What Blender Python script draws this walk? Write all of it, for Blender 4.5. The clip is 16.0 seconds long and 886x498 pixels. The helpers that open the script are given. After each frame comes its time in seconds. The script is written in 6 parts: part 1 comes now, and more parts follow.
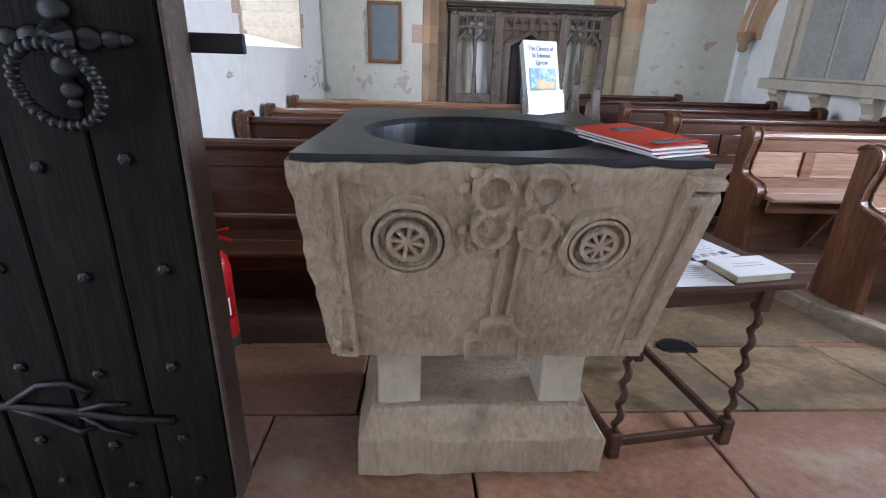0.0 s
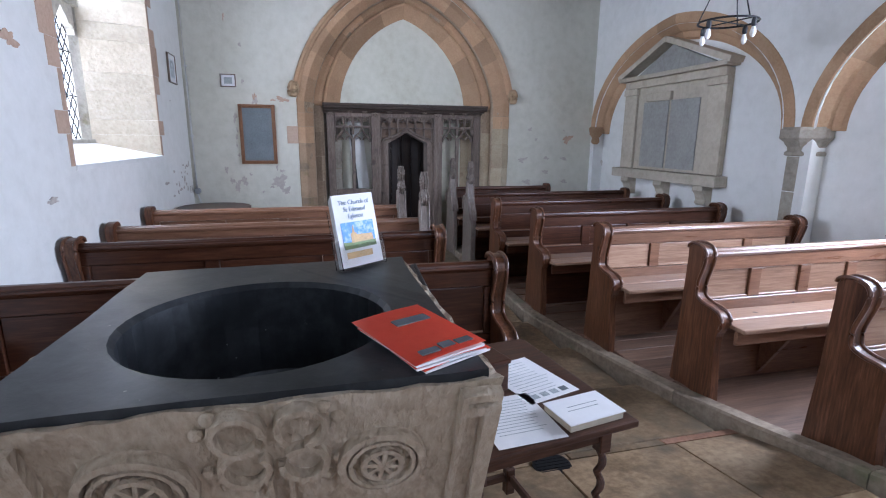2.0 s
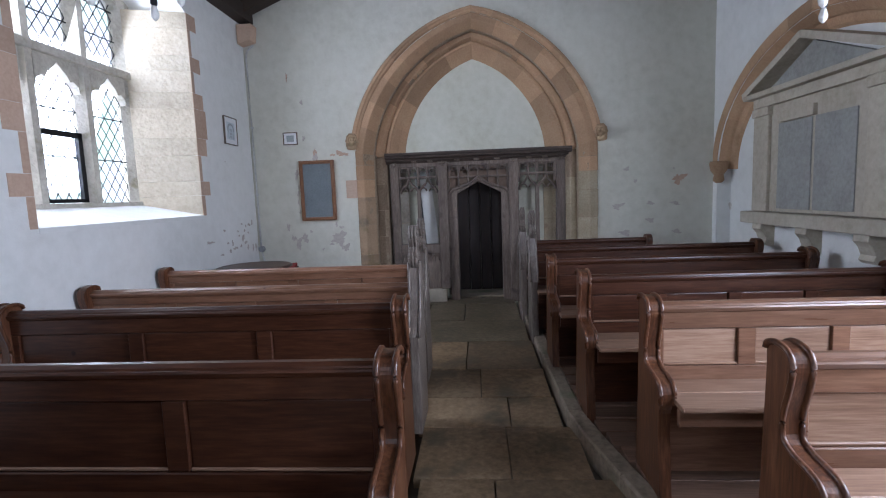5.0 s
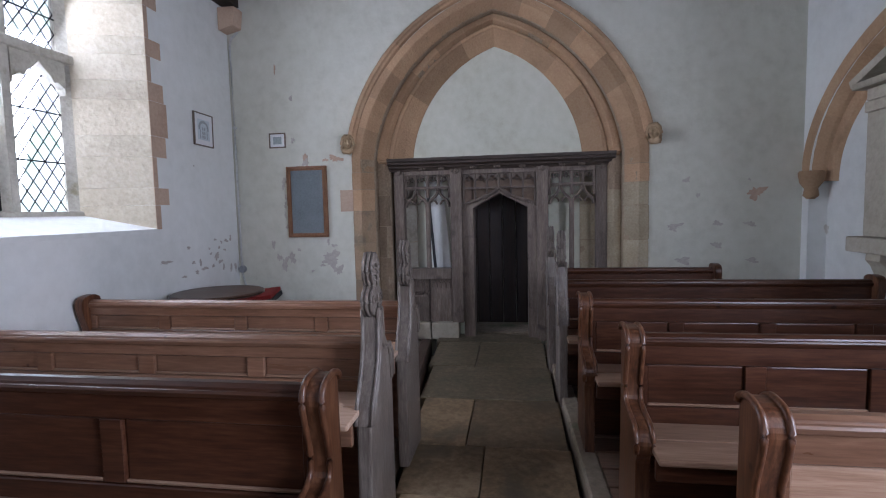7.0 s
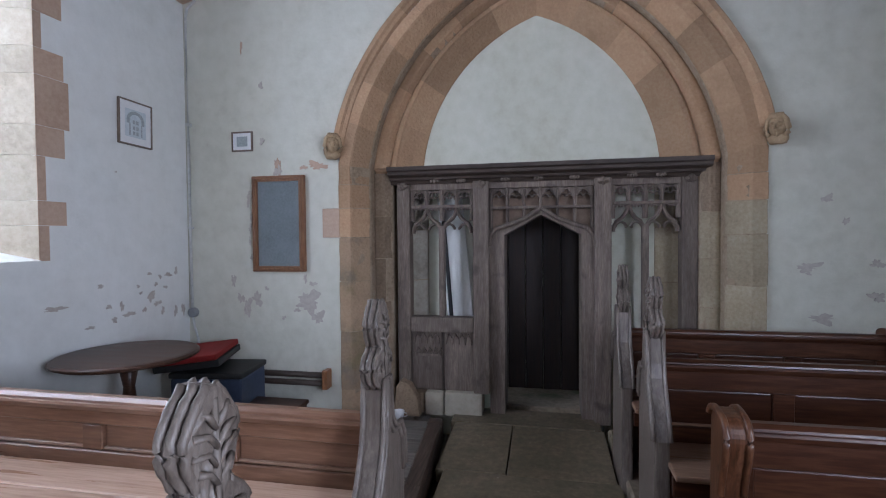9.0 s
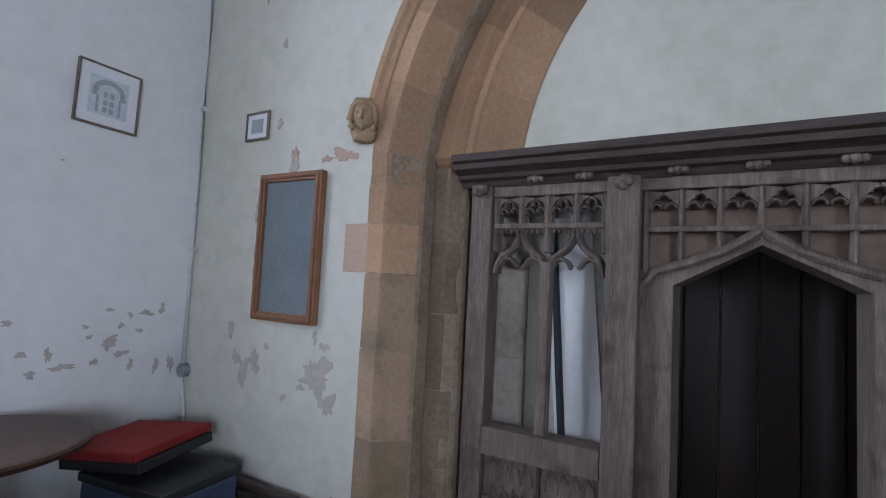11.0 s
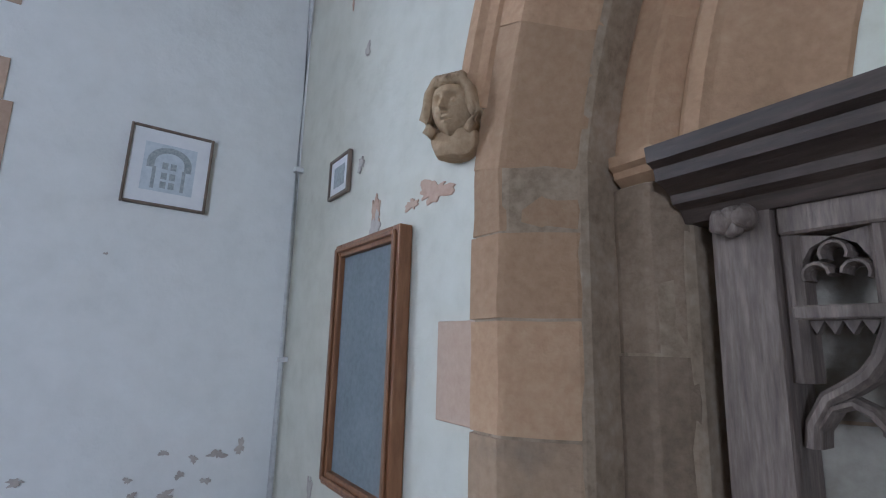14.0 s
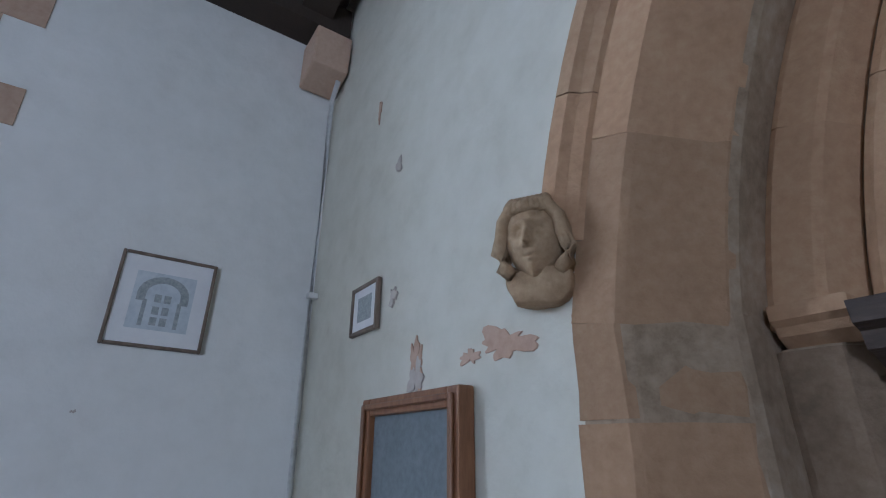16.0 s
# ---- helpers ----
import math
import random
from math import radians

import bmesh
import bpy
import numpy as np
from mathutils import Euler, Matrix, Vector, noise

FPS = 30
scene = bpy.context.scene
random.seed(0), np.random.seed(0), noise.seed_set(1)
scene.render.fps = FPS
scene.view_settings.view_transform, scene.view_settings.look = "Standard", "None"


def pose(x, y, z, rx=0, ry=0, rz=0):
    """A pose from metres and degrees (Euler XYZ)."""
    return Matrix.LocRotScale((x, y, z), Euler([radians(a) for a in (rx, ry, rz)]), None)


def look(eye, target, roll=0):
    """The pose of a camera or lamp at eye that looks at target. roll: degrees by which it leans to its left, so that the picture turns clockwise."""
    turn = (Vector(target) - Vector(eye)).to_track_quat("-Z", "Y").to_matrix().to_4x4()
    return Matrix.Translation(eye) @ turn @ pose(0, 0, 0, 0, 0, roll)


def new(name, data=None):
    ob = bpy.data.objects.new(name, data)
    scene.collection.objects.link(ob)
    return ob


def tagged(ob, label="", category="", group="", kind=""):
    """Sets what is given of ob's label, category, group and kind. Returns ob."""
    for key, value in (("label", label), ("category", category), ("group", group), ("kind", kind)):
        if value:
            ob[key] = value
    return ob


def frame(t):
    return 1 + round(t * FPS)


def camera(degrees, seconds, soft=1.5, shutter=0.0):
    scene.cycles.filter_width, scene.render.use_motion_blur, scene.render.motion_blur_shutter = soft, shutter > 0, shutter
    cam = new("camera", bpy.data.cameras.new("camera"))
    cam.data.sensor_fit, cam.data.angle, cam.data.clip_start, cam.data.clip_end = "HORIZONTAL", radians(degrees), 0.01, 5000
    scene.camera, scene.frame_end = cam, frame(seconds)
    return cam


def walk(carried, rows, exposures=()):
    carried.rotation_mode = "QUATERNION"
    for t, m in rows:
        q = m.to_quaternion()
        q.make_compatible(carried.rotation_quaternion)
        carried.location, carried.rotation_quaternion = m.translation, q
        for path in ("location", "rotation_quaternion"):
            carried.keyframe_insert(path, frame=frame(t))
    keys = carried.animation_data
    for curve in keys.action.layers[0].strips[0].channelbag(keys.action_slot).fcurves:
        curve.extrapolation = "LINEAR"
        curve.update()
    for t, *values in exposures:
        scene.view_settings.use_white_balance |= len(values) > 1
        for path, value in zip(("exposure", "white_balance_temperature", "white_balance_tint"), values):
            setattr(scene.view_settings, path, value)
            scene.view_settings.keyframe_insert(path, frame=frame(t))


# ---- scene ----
cam = camera(83.6, 16.0, soft=1.1)
PATH = [
    (0, (1.209, 2.14, 1.411), (1.322, 4.0, 0.682), 1.8),
    (0.5, (1.217, 2.13, 1.423), (1.318, 4.0, 0.721), 2.0),
    (1, (1.317, 2.136, 1.458), (1.591, 4.022, 0.854), 2.3),
    (1.5, (1.429, 2.171, 1.58), (1.897, 4.067, 1.148), 1.0),
    (2, (1.485, 2.285, 1.618), (1.966, 4.178, 1.184), 0.5),
    (2.5, (1.548, 2.388, 1.61), (2.051, 4.273, 1.168), 0.1),
    (3, (1.923, 2.475, 1.571), (2.419, 4.368, 1.156), -0.5),
    (3.5, (2.132, 2.636, 1.531), (2.6, 4.543, 1.151), -2.1),
    (4, (2.258, 2.791, 1.629), (2.536, 4.74, 1.275), -2.5),
    (4.5, (2.52, 2.904, 1.559), (2.524, 4.884, 1.28), -2.9),
    (7, (2.908, 4.157, 1.528), (2.613, 6.13, 1.375), -1.3),
    (7.5, (2.898, 4.469, 1.487), (2.668, 6.444, 1.277), -1.0),
    (8, (2.895, 4.848, 1.492), (2.634, 6.816, 1.245), -1.7),
    (8.5, (2.837, 5.227, 1.504), (2.583, 7.207, 1.392), -1.5),
    (9, (2.755, 5.566, 1.556), (2.356, 7.525, 1.5), -0.5),
    (11.5, (2.606, 7.613, 1.517), (1.45, 9.234, 1.707), 1.7),
    (12, (2.491, 7.796, 1.629), (1.197, 9.307, 1.833), -0.8),
    (12.5, (2.418, 8.007, 1.56), (1.013, 9.422, 1.726), -1.5),
    (13, (2.307, 8.099, 1.673), (0.891, 9.486, 1.935), 1.4),
    (13.5, (2.21, 8.185, 1.709), (0.793, 9.556, 2.045), 1.0),
    (14, (2.1, 8.361, 1.711), (0.471, 9.459, 2.085), 1.6),
    (14.5, (1.977, 8.43, 1.752), (0.366, 9.487, 2.287), 2.2),
    (15, (1.774, 8.441, 1.806), (0.252, 9.573, 2.44), 3.3),
    (15.5, (1.77, 8.475, 1.851), (0.2, 9.513, 2.527), 1.2),
    (16, (1.814, 8.38, 1.891), (0.28, 9.417, 2.646), 0.3),
]
walk(cam, [(t, look(eye, target, roll)) for t, eye, target, roll in PATH], [(0, 0.42, 5600, 17), (0.5, 0.45, 5550, 18), (1.0, 0.68, 5450, 19), (1.6, 0.45, 5400, 19), (2.5, 0.08, 5350, 18), (3.5, -0.08, 5250, 16), (4.5, -0.10, 5400, 17), (7.5, -0.25, 5500, 20), (9, -0.04, 5400, 18), (12, -0.05, 5300, 16), (14, 0.04, 5200, 14), (16, -0.40, 5100, 14)])

# ---------------- world and light ----------------
world = bpy.data.worlds.new("sky")
scene.world = world
world.use_nodes = True
wn = world.node_tree
sky = wn.nodes.new("ShaderNodeTexSky")
sky.sky_type, sky.sun_disc = "NISHITA", False
sky.sun_elevation, sky.sun_rotation = radians(38), radians(150)
wn.links.new(sky.outputs[0], wn.nodes["Background"].inputs[0])
wn.nodes["Background"].inputs[1].default_value = 0.14
sun = new("sun", bpy.data.lights.new("sun", "SUN"))
sun.data.energy, sun.data.angle, sun.data.color = 0.8, radians(20), (1.0, 0.96, 0.9)
sun.matrix_world = look((0, 0, 10), (1.5, 4.5, 5.5))


def area(name, m, sx, sy, power, colour):
    ob = new(name, bpy.data.lights.new(name, "AREA"))
    ob.data.shape, ob.data.size, ob.data.size_y, ob.data.energy, ob.data.color = "RECTANGLE", sx, sy, power, colour
    ob.matrix_world = m
    return ob


# the sky's light in the window and door openings
area("north_window_light", look((-0.70, 6.85, 2.55), (3.0, 6.85, 1.4)), 1.4, 1.8, 120, (0.93, 0.97, 1.0))
area("south_window_light", look((5.78, 4.02, 2.0), (0.0, 4.3, 1.6)), 1.55, 1.45, 195, (0.93, 0.97, 1.0))
area("west_window_light", look((2.8, 0.35, 2.65), (2.4, 4.0, 0.4)), 1.05, 1.45, 26, (0.93, 0.97, 1.0))
area("porch_light", look((-0.7, 2.66, 1.2), (3.0, 2.9, 1.0)), 1.0, 1.9, 5, (0.97, 0.98, 1.0))


# ---------------- materials ----------------
def material(name, base, dark=None, light=None, rough=0.8, grain=30.0, blotch=2.5, bump=0.25, dist=0.004, metallic=0.0,
             stretch=(1, 1, 1), pits=0.0, island=0.0, rand=0.0, spec=None, rough_var=0.1, coat=0.0):
    m = bpy.data.materials.new(name)
    m.use_nodes = True
    nt = m.node_tree
    n, l = nt.nodes, nt.links
    b = n["Principled BSDF"]
    dark = dark or tuple(c * 0.72 for c in base)
    light = light or tuple(min(1, c * 1.18) for c in base)
    tc = n.new("ShaderNodeTexCoord")
    mp = n.new("ShaderNodeMapping")
    mp.inputs["Scale"].default_value = stretch
    l.new(tc.outputs["Object"], mp.inputs[0])
    info = n.new("ShaderNodeObjectInfo")
    off = n.new("ShaderNodeVectorMath")
    off.operation = "SCALE"
    off.inputs[0].default_value = (13.1, 7.7, 5.3)
    l.new(info.outputs["Random"], off.inputs["Scale"])
    add = n.new("ShaderNodeVectorMath")
    l.new(mp.outputs[0], add.inputs[0])
    l.new(off.outputs[0], add.inputs[1])
    big, fine = n.new("ShaderNodeTexNoise"), n.new("ShaderNodeTexNoise")
    for tex, sc, de in ((big, blotch, 6), (fine, grain, 8)):
        tex.inputs["Scale"].default_value, tex.inputs["Detail"].default_value = sc, de
        tex.inputs["Roughness"].default_value = 0.62
        l.new(add.outputs[0], tex.inputs["Vector"])
    mix = n.new("ShaderNodeMath")
    mix.operation = "MULTIPLY_ADD"
    mix.inputs[1].default_value = 0.5
    l.new(big.outputs[0], mix.inputs[0])
    half = n.new("ShaderNodeMath")
    half.operation = "MULTIPLY"
    half.inputs[1].default_value = 0.5
    l.new(fine.outputs[0], half.inputs[0])
    l.new(half.outputs[0], mix.inputs[2])
    ramp = n.new("ShaderNodeValToRGB")
    e = ramp.color_ramp.elements
    e[0].position, e[0].color = 0.34, (*dark, 1)
    e[1].position, e[1].color = 0.66, (*light, 1)
    mid = ramp.color_ramp.elements.new(0.5)
    mid.color = (*base, 1)
    l.new(mix.outputs[0], ramp.inputs[0])
    col = ramp.outputs[0]
    if island or rand:
        src = n.new("ShaderNodeNewGeometry").outputs["Random Per Island"] if island else info.outputs["Random"]
        hsv = n.new("ShaderNodeHueSaturation")
        mr = n.new("ShaderNodeMapRange")
        a = island or rand
        mr.inputs[3].default_value, mr.inputs[4].default_value = 1 - a, 1 + a
        l.new(src, mr.inputs[0])
        l.new(mr.outputs[0], hsv.inputs["Value"])
        l.new(col, hsv.inputs["Color"])
        col = hsv.outputs[0]
    l.new(col, b.inputs["Base Color"])
    rr = n.new("ShaderNodeMapRange")
    rr.inputs[3].default_value, rr.inputs[4].default_value = max(0.03, rough - rough_var), min(1, rough + rough_var)
    l.new(big.outputs[0], rr.inputs[0])
    l.new(rr.outputs[0], b.inputs["Roughness"])
    b.inputs["Metallic"].default_value = metallic
    b.inputs["Coat Weight"].default_value = coat
    if spec is not None:
        b.inputs["Specular IOR Level"].default_value = spec
    bp = n.new("ShaderNodeBump")
    bp.inputs["Strength"].default_value, bp.inputs["Distance"].default_value = bump, dist
    height = fine.outputs[0]
    if pits:
        vo = n.new("ShaderNodeTexVoronoi")
        vo.inputs["Scale"].default_value = pits
        l.new(add.outputs[0], vo.inputs["Vector"])
        pm = n.new("ShaderNodeMath")
        pm.operation = "MULTIPLY_ADD"
        pm.inputs[1].default_value = 0.6
        l.new(vo.outputs["Distance"], pm.inputs[0])
        l.new(fine.outputs[0], pm.inputs[2])
        height = pm.outputs[0]
    l.new(height, bp.inputs["Height"])
    l.new(bp.outputs[0], b.inputs["Normal"])
    return m


def patchy(m, patch, scale, low, high):
    """Adds patches of another colour, in noise of that scale, to a material."""
    n, l = m.node_tree.nodes, m.node_tree.links
    b = n["Principled BSDF"]
    old = b.inputs["Base Color"].links[0].from_socket
    tc = n.new("ShaderNodeTexCoord")
    tex = n.new("ShaderNodeTexNoise")
    tex.inputs["Scale"].default_value, tex.inputs["Detail"].default_value, tex.inputs["Roughness"].default_value = scale, 5, 0.55
    l.new(tc.outputs["Object"], tex.inputs["Vector"])
    ramp = n.new("ShaderNodeValToRGB")
    ramp.color_ramp.elements[0].position, ramp.color_ramp.elements[1].position = low, high
    l.new(tex.outputs[0], ramp.inputs[0])
    mx = n.new("ShaderNodeMix")
    mx.data_type = "RGBA"
    l.new(ramp.outputs[0], mx.inputs[0])
    l.new(old, mx.inputs[6])
    mx.inputs[7].default_value = (*patch, 1)
    l.new(mx.outputs[2], b.inputs["Base Color"])
    return m


def knots(m, colour, scale, size):
    """Adds round dark knots to a wood."""
    n, l = m.node_tree.nodes, m.node_tree.links
    b = n["Principled BSDF"]
    old = b.inputs["Base Color"].links[0].from_socket
    tc, info, add = n.new("ShaderNodeTexCoord"), n.new("ShaderNodeObjectInfo"), n.new("ShaderNodeVectorMath")
    l.new(tc.outputs["Object"], add.inputs[0])
    l.new(info.outputs["Random"], add.inputs[1])
    vo = n.new("ShaderNodeTexVoronoi")
    vo.inputs["Scale"].default_value = scale
    l.new(add.outputs[0], vo.inputs["Vector"])
    ramp = n.new("ShaderNodeValToRGB")
    ramp.color_ramp.elements[0].position, ramp.color_ramp.elements[0].color = size * 0.55, (1, 1, 1, 1)
    ramp.color_ramp.elements[1].position, ramp.color_ramp.elements[1].color = size, (0, 0, 0, 1)
    l.new(vo.outputs["Distance"], ramp.inputs[0])
    mx = n.new("ShaderNodeMix")
    mx.data_type = "RGBA"
    l.new(ramp.outputs[0], mx.inputs[0])
    l.new(old, mx.inputs[6])
    mx.inputs[7].default_value = (*colour, 1)
    l.new(mx.outputs[2], b.inputs["Base Color"])
    return m


LIME = patchy(material("limewash", (0.79, 0.79, 0.755), (0.72, 0.72, 0.68), (0.84, 0.84, 0.81), 0.9, 9, 0.9, 0.5, 0.012), (0.60, 0.56, 0.50), 2.2, 0.715, 0.73)
CREAM = patchy(material("cream_limewash", (0.655, 0.638, 0.545), (0.565, 0.548, 0.455), (0.715, 0.698, 0.61), 0.9, 9, 0.9, 0.5, 0.012), (0.56, 0.50, 0.42), 2.2, 0.715, 0.73)
INFILL = material("old_plaster", (0.66, 0.65, 0.535), (0.57, 0.55, 0.43), (0.73, 0.715, 0.61), 0.9, 12, 1.2, 0.3, 0.006)
SAND = material("buff_sandstone", (0.435, 0.274, 0.156), (0.365, 0.222, 0.122), (0.495, 0.334, 0.20), 0.88, 50, 2.6, 0.6, 0.006, rand=0.2, pits=45)
DAMPSAND = material("damp_weathered_sandstone", (0.38, 0.262, 0.163), (0.31, 0.212, 0.13), (0.44, 0.315, 0.205), 0.9, 50, 3.0, 0.7, 0.007, rand=0.16, pits=45)
# dark from grime and from the arch recess's shade put into the colour
DARKSAND = material("grimy_shaded_sandstone", (0.28, 0.20, 0.13), (0.19, 0.135, 0.085), (0.36, 0.265, 0.18), 0.9, 50, 3.4, 0.7, 0.007, rand=0.2, pits=45)
LIMESAND = material("limewashed_sandstone", (0.40, 0.325, 0.215), (0.30, 0.235, 0.15), (0.48, 0.41, 0.295), 0.9, 50, 2.6, 0.6, 0.006, rand=0.14, pits=45)
MORTAR = material("lime_mortar", (0.36, 0.27, 0.18), (0.22, 0.16, 0.10), (0.46, 0.37, 0.27), 0.95, 40, 6, 0.5, 0.004)
QUOIN = material("pink_sandstone", (0.52, 0.37, 0.27), (0.44, 0.30, 0.21), (0.58, 0.43, 0.32), 0.9, 40, 2.0, 0.3, 0.003, rand=0.1)
REVEAL = material("beige_reveal_stone", (0.47, 0.41, 0.31), (0.38, 0.32, 0.235), (0.55, 0.50, 0.40), 0.88, 22, 2.5, 0.6, 0.008, pits=30, rand=0.1)
PALESTONE = material("pale_stone", (0.52, 0.465, 0.365), (0.42, 0.365, 0.275), (0.60, 0.545, 0.45), 0.88, 22, 2.5, 0.5, 0.006, pits=30, rand=0.06)
FONT = material("font_limestone", (0.425, 0.342, 0.243), (0.30, 0.235, 0.16), (0.52, 0.44, 0.335), 0.92, 75, 4.0, 1.0, 0.012, stretch=(1, 1, 0.3), pits=60)
PILLAR = material("grey_pillar_stone", (0.35, 0.31, 0.25), (0.24, 0.205, 0.16), (0.44, 0.40, 0.33), 0.9, 26, 3, 0.5, 0.006, pits=40)
# the pale dots are specular flecks put into the lead's colour
LEAD = patchy(material("lead_sheet", (0.022, 0.025, 0.028), (0.013, 0.015, 0.017), (0.05, 0.054, 0.058), 0.36, 18, 4, 0.3, 0.003, metallic=0.4, rough_var=0.16), (0.20, 0.20, 0.19), 42, 0.715, 0.735)
SLAB = material("worn_flagstone", (0.245, 0.165, 0.09), (0.115, 0.075, 0.037), (0.385, 0.28, 0.17), 0.5, 24, 2.2, 0.5, 0.005, rand=0.38)
JOINT = material("joint_dirt", (0.10, 0.085, 0.065), rough=0.95)
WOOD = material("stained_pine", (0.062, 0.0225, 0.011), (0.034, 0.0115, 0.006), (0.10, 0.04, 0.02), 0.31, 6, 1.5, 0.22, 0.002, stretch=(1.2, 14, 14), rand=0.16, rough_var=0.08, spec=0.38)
# paler copy of the pine: window light and sheen put into the colour
MIDWOOD = material("lit_pine", (0.195, 0.100, 0.058), (0.13, 0.062, 0.035), (0.275, 0.152, 0.095), 0.30, 7, 1.5, 0.22, 0.002, stretch=(1.2, 14, 14), rand=0.16, rough_var=0.08, spec=0.5)
WOODUP = material("stained_pine_ends", (0.098, 0.037, 0.016), (0.038, 0.0135, 0.006), (0.18, 0.08, 0.038), 0.34, 6, 1.5, 0.22, 0.002, stretch=(14, 14, 1.2), rand=0.16, rough_var=0.08)
# seat pine, pale from wear and from sheen put into the colour
SEATWOOD = material("worn_sheen_pine", (0.28, 0.168, 0.108), (0.19, 0.105, 0.064), (0.38, 0.25, 0.17), 0.33, 6, 1.5, 0.25, 0.002, stretch=(1.0, 16, 16), rand=0.16, rough_var=0.1)
# worn seat, made paler still by the window's reflection painted into it
PALESEAT = knots(material("pale_worn_sheen_seat", (0.52, 0.345, 0.24), (0.39, 0.235, 0.15), (0.62, 0.45, 0.34), 0.3, 6, 1.5, 0.25, 0.002, stretch=(1.0, 16, 16), rand=0.1, rough_var=0.1), (0.14, 0.06, 0.03), 3.2, 0.045)
# damp slabs, with the shadow between the pews put into the colour too
DAMPSHADESLAB = patchy(material("damp_shaded_flagstone", (0.135, 0.106, 0.066), (0.072, 0.06, 0.034), (0.215, 0.17, 0.115), 0.42, 26, 3.0, 0.5, 0.005, rand=0.25), (0.30, 0.27, 0.22), 24, 0.70, 0.72)
BOARDS = material("floor_boards", (0.17, 0.10, 0.065), (0.09, 0.05, 0.03), (0.26, 0.16, 0.11), 0.5, 5, 1.2, 0.3, 0.002, stretch=(1.0, 16, 16), rand=0.2)
OAK = material("grey_oak", (0.165, 0.125, 0.098), (0.085, 0.062, 0.048), (0.27, 0.215, 0.175), 0.72, 16, 3, 0.7, 0.004, stretch=(9, 9, 1.0), rand=0.15)
BACKBOARD = material("brown_limewashed_board", (0.26, 0.185, 0.135), (0.19, 0.13, 0.092), (0.33, 0.245, 0.185), 0.85, 24, 5, 0.3, 0.003)
OAKDARK = material("dark_oak", (0.062, 0.042, 0.031), (0.032, 0.021, 0.016), (0.11, 0.079, 0.06), 0.55, 10, 3, 0.5, 0.004, stretch=(1.2, 9, 9))
POPPY = material("weathered_oak_end", (0.165, 0.132, 0.108), (0.095, 0.073, 0.058), (0.26, 0.22, 0.185), 0.36, 14, 4, 0.5, 0.004, stretch=(8, 8, 1.2), rand=0.1)
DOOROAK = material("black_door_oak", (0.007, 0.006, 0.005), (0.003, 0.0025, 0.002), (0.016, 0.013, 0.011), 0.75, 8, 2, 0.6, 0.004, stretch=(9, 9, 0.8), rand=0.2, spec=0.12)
IRON = material("black_iron", (0.03, 0.03, 0.032), rough=0.45, metallic=0.8, grain=60)
EDGEWOOD = material("dark_worn_nosing", (0.075, 0.05, 0.036), (0.035, 0.022, 0.016), (0.14, 0.10, 0.075), 0.5, 6, 1.5, 0.3, 0.003, stretch=(14, 1.2, 14))
GREYBOARD = material("grey_worn_boards", (0.17, 0.15, 0.13), (0.10, 0.085, 0.07), (0.25, 0.225, 0.20), 0.45, 5, 1.4, 0.25, 0.002, stretch=(1.0, 16, 16), rand=0.12)
KERB = material("kerb_stone", (0.25, 0.195, 0.135), (0.15, 0.115, 0.075), (0.34, 0.275, 0.20), 0.75, 24, 3, 0.4, 0.004, rand=0.12)
ROOF = material("roof_timber", (0.05, 0.035, 0.025), rough=0.8, stretch=(6, 6, 1))
RED = material("red_paper", (0.90, 0.12, 0.06), (0.84, 0.10, 0.05), (0.94, 0.145, 0.075), 0.45, 40, 4, 0.05, 0.001)
BLUEBOX = material("blue_plastic", (0.05, 0.07, 0.12), rough=0.4)
GREYFELT = material("grey_felt", (0.19, 0.215, 0.23), (0.15, 0.17, 0.185), (0.23, 0.255, 0.27), 0.95, 60, 6, 0.2, 0.002)
FRAMEWOOD = material("brown_frame", (0.235, 0.105, 0.045), (0.15, 0.062, 0.025), (0.32, 0.155, 0.07), 0.45, 8, 3, 0.2, 0.002, stretch=(8, 8, 1.5))
PALEFRAME = material("grey_brown_frame", (0.17, 0.125, 0.09), (0.11, 0.08, 0.056), (0.24, 0.18, 0.135), 0.5, 10, 3, 0.2, 0.002, stretch=(8, 8, 1.5))
CARVED = material("carved_head_stone", (0.42, 0.295, 0.17), (0.32, 0.215, 0.12), (0.50, 0.37, 0.23), 0.9, 60, 6, 0.5, 0.003, pits=70)
BLUEINK = material("blue_grey_ink", (0.22, 0.30, 0.40), rough=0.7)
INK = material("print_ink", (0.10, 0.11, 0.12), rough=0.7)
GREYINK = material("grey_ink", (0.36, 0.39, 0.40), (0.27, 0.30, 0.30), (0.46, 0.49, 0.49), 0.7, 120, 60)
PHOTOBLUE = material("printed_sky", (0.12, 0.34, 0.72), (0.08, 0.26, 0.66), (0.55, 0.70, 0.86), 0.5, 60, 30)
PHOTOBUFF = material("printed_stone", (0.58, 0.38, 0.16), rough=0.5, grain=150, blotch=60)
PHOTOGREEN = material("printed_grass", (0.14, 0.22, 0.06), rough=0.5, grain=150, blotch=60)
WASH = material("drawing_wash", (0.60, 0.65, 0.68), (0.50, 0.55, 0.58), (0.68, 0.72, 0.74), 0.7, 60, 14, 0.02, 0.001)
CABLE = material("painted_conduit", (0.66, 0.66, 0.64), rough=0.5)
STEEL = material("grey_steel", (0.35, 0.36, 0.38), rough=0.4, metallic=0.7)
EXTRED = material("red_enamel", (0.40, 0.012, 0.012), rough=0.28, rough_var=0.05)
RUBBER = material("black_rubber", (0.02, 0.02, 0.02), rough=0.6)
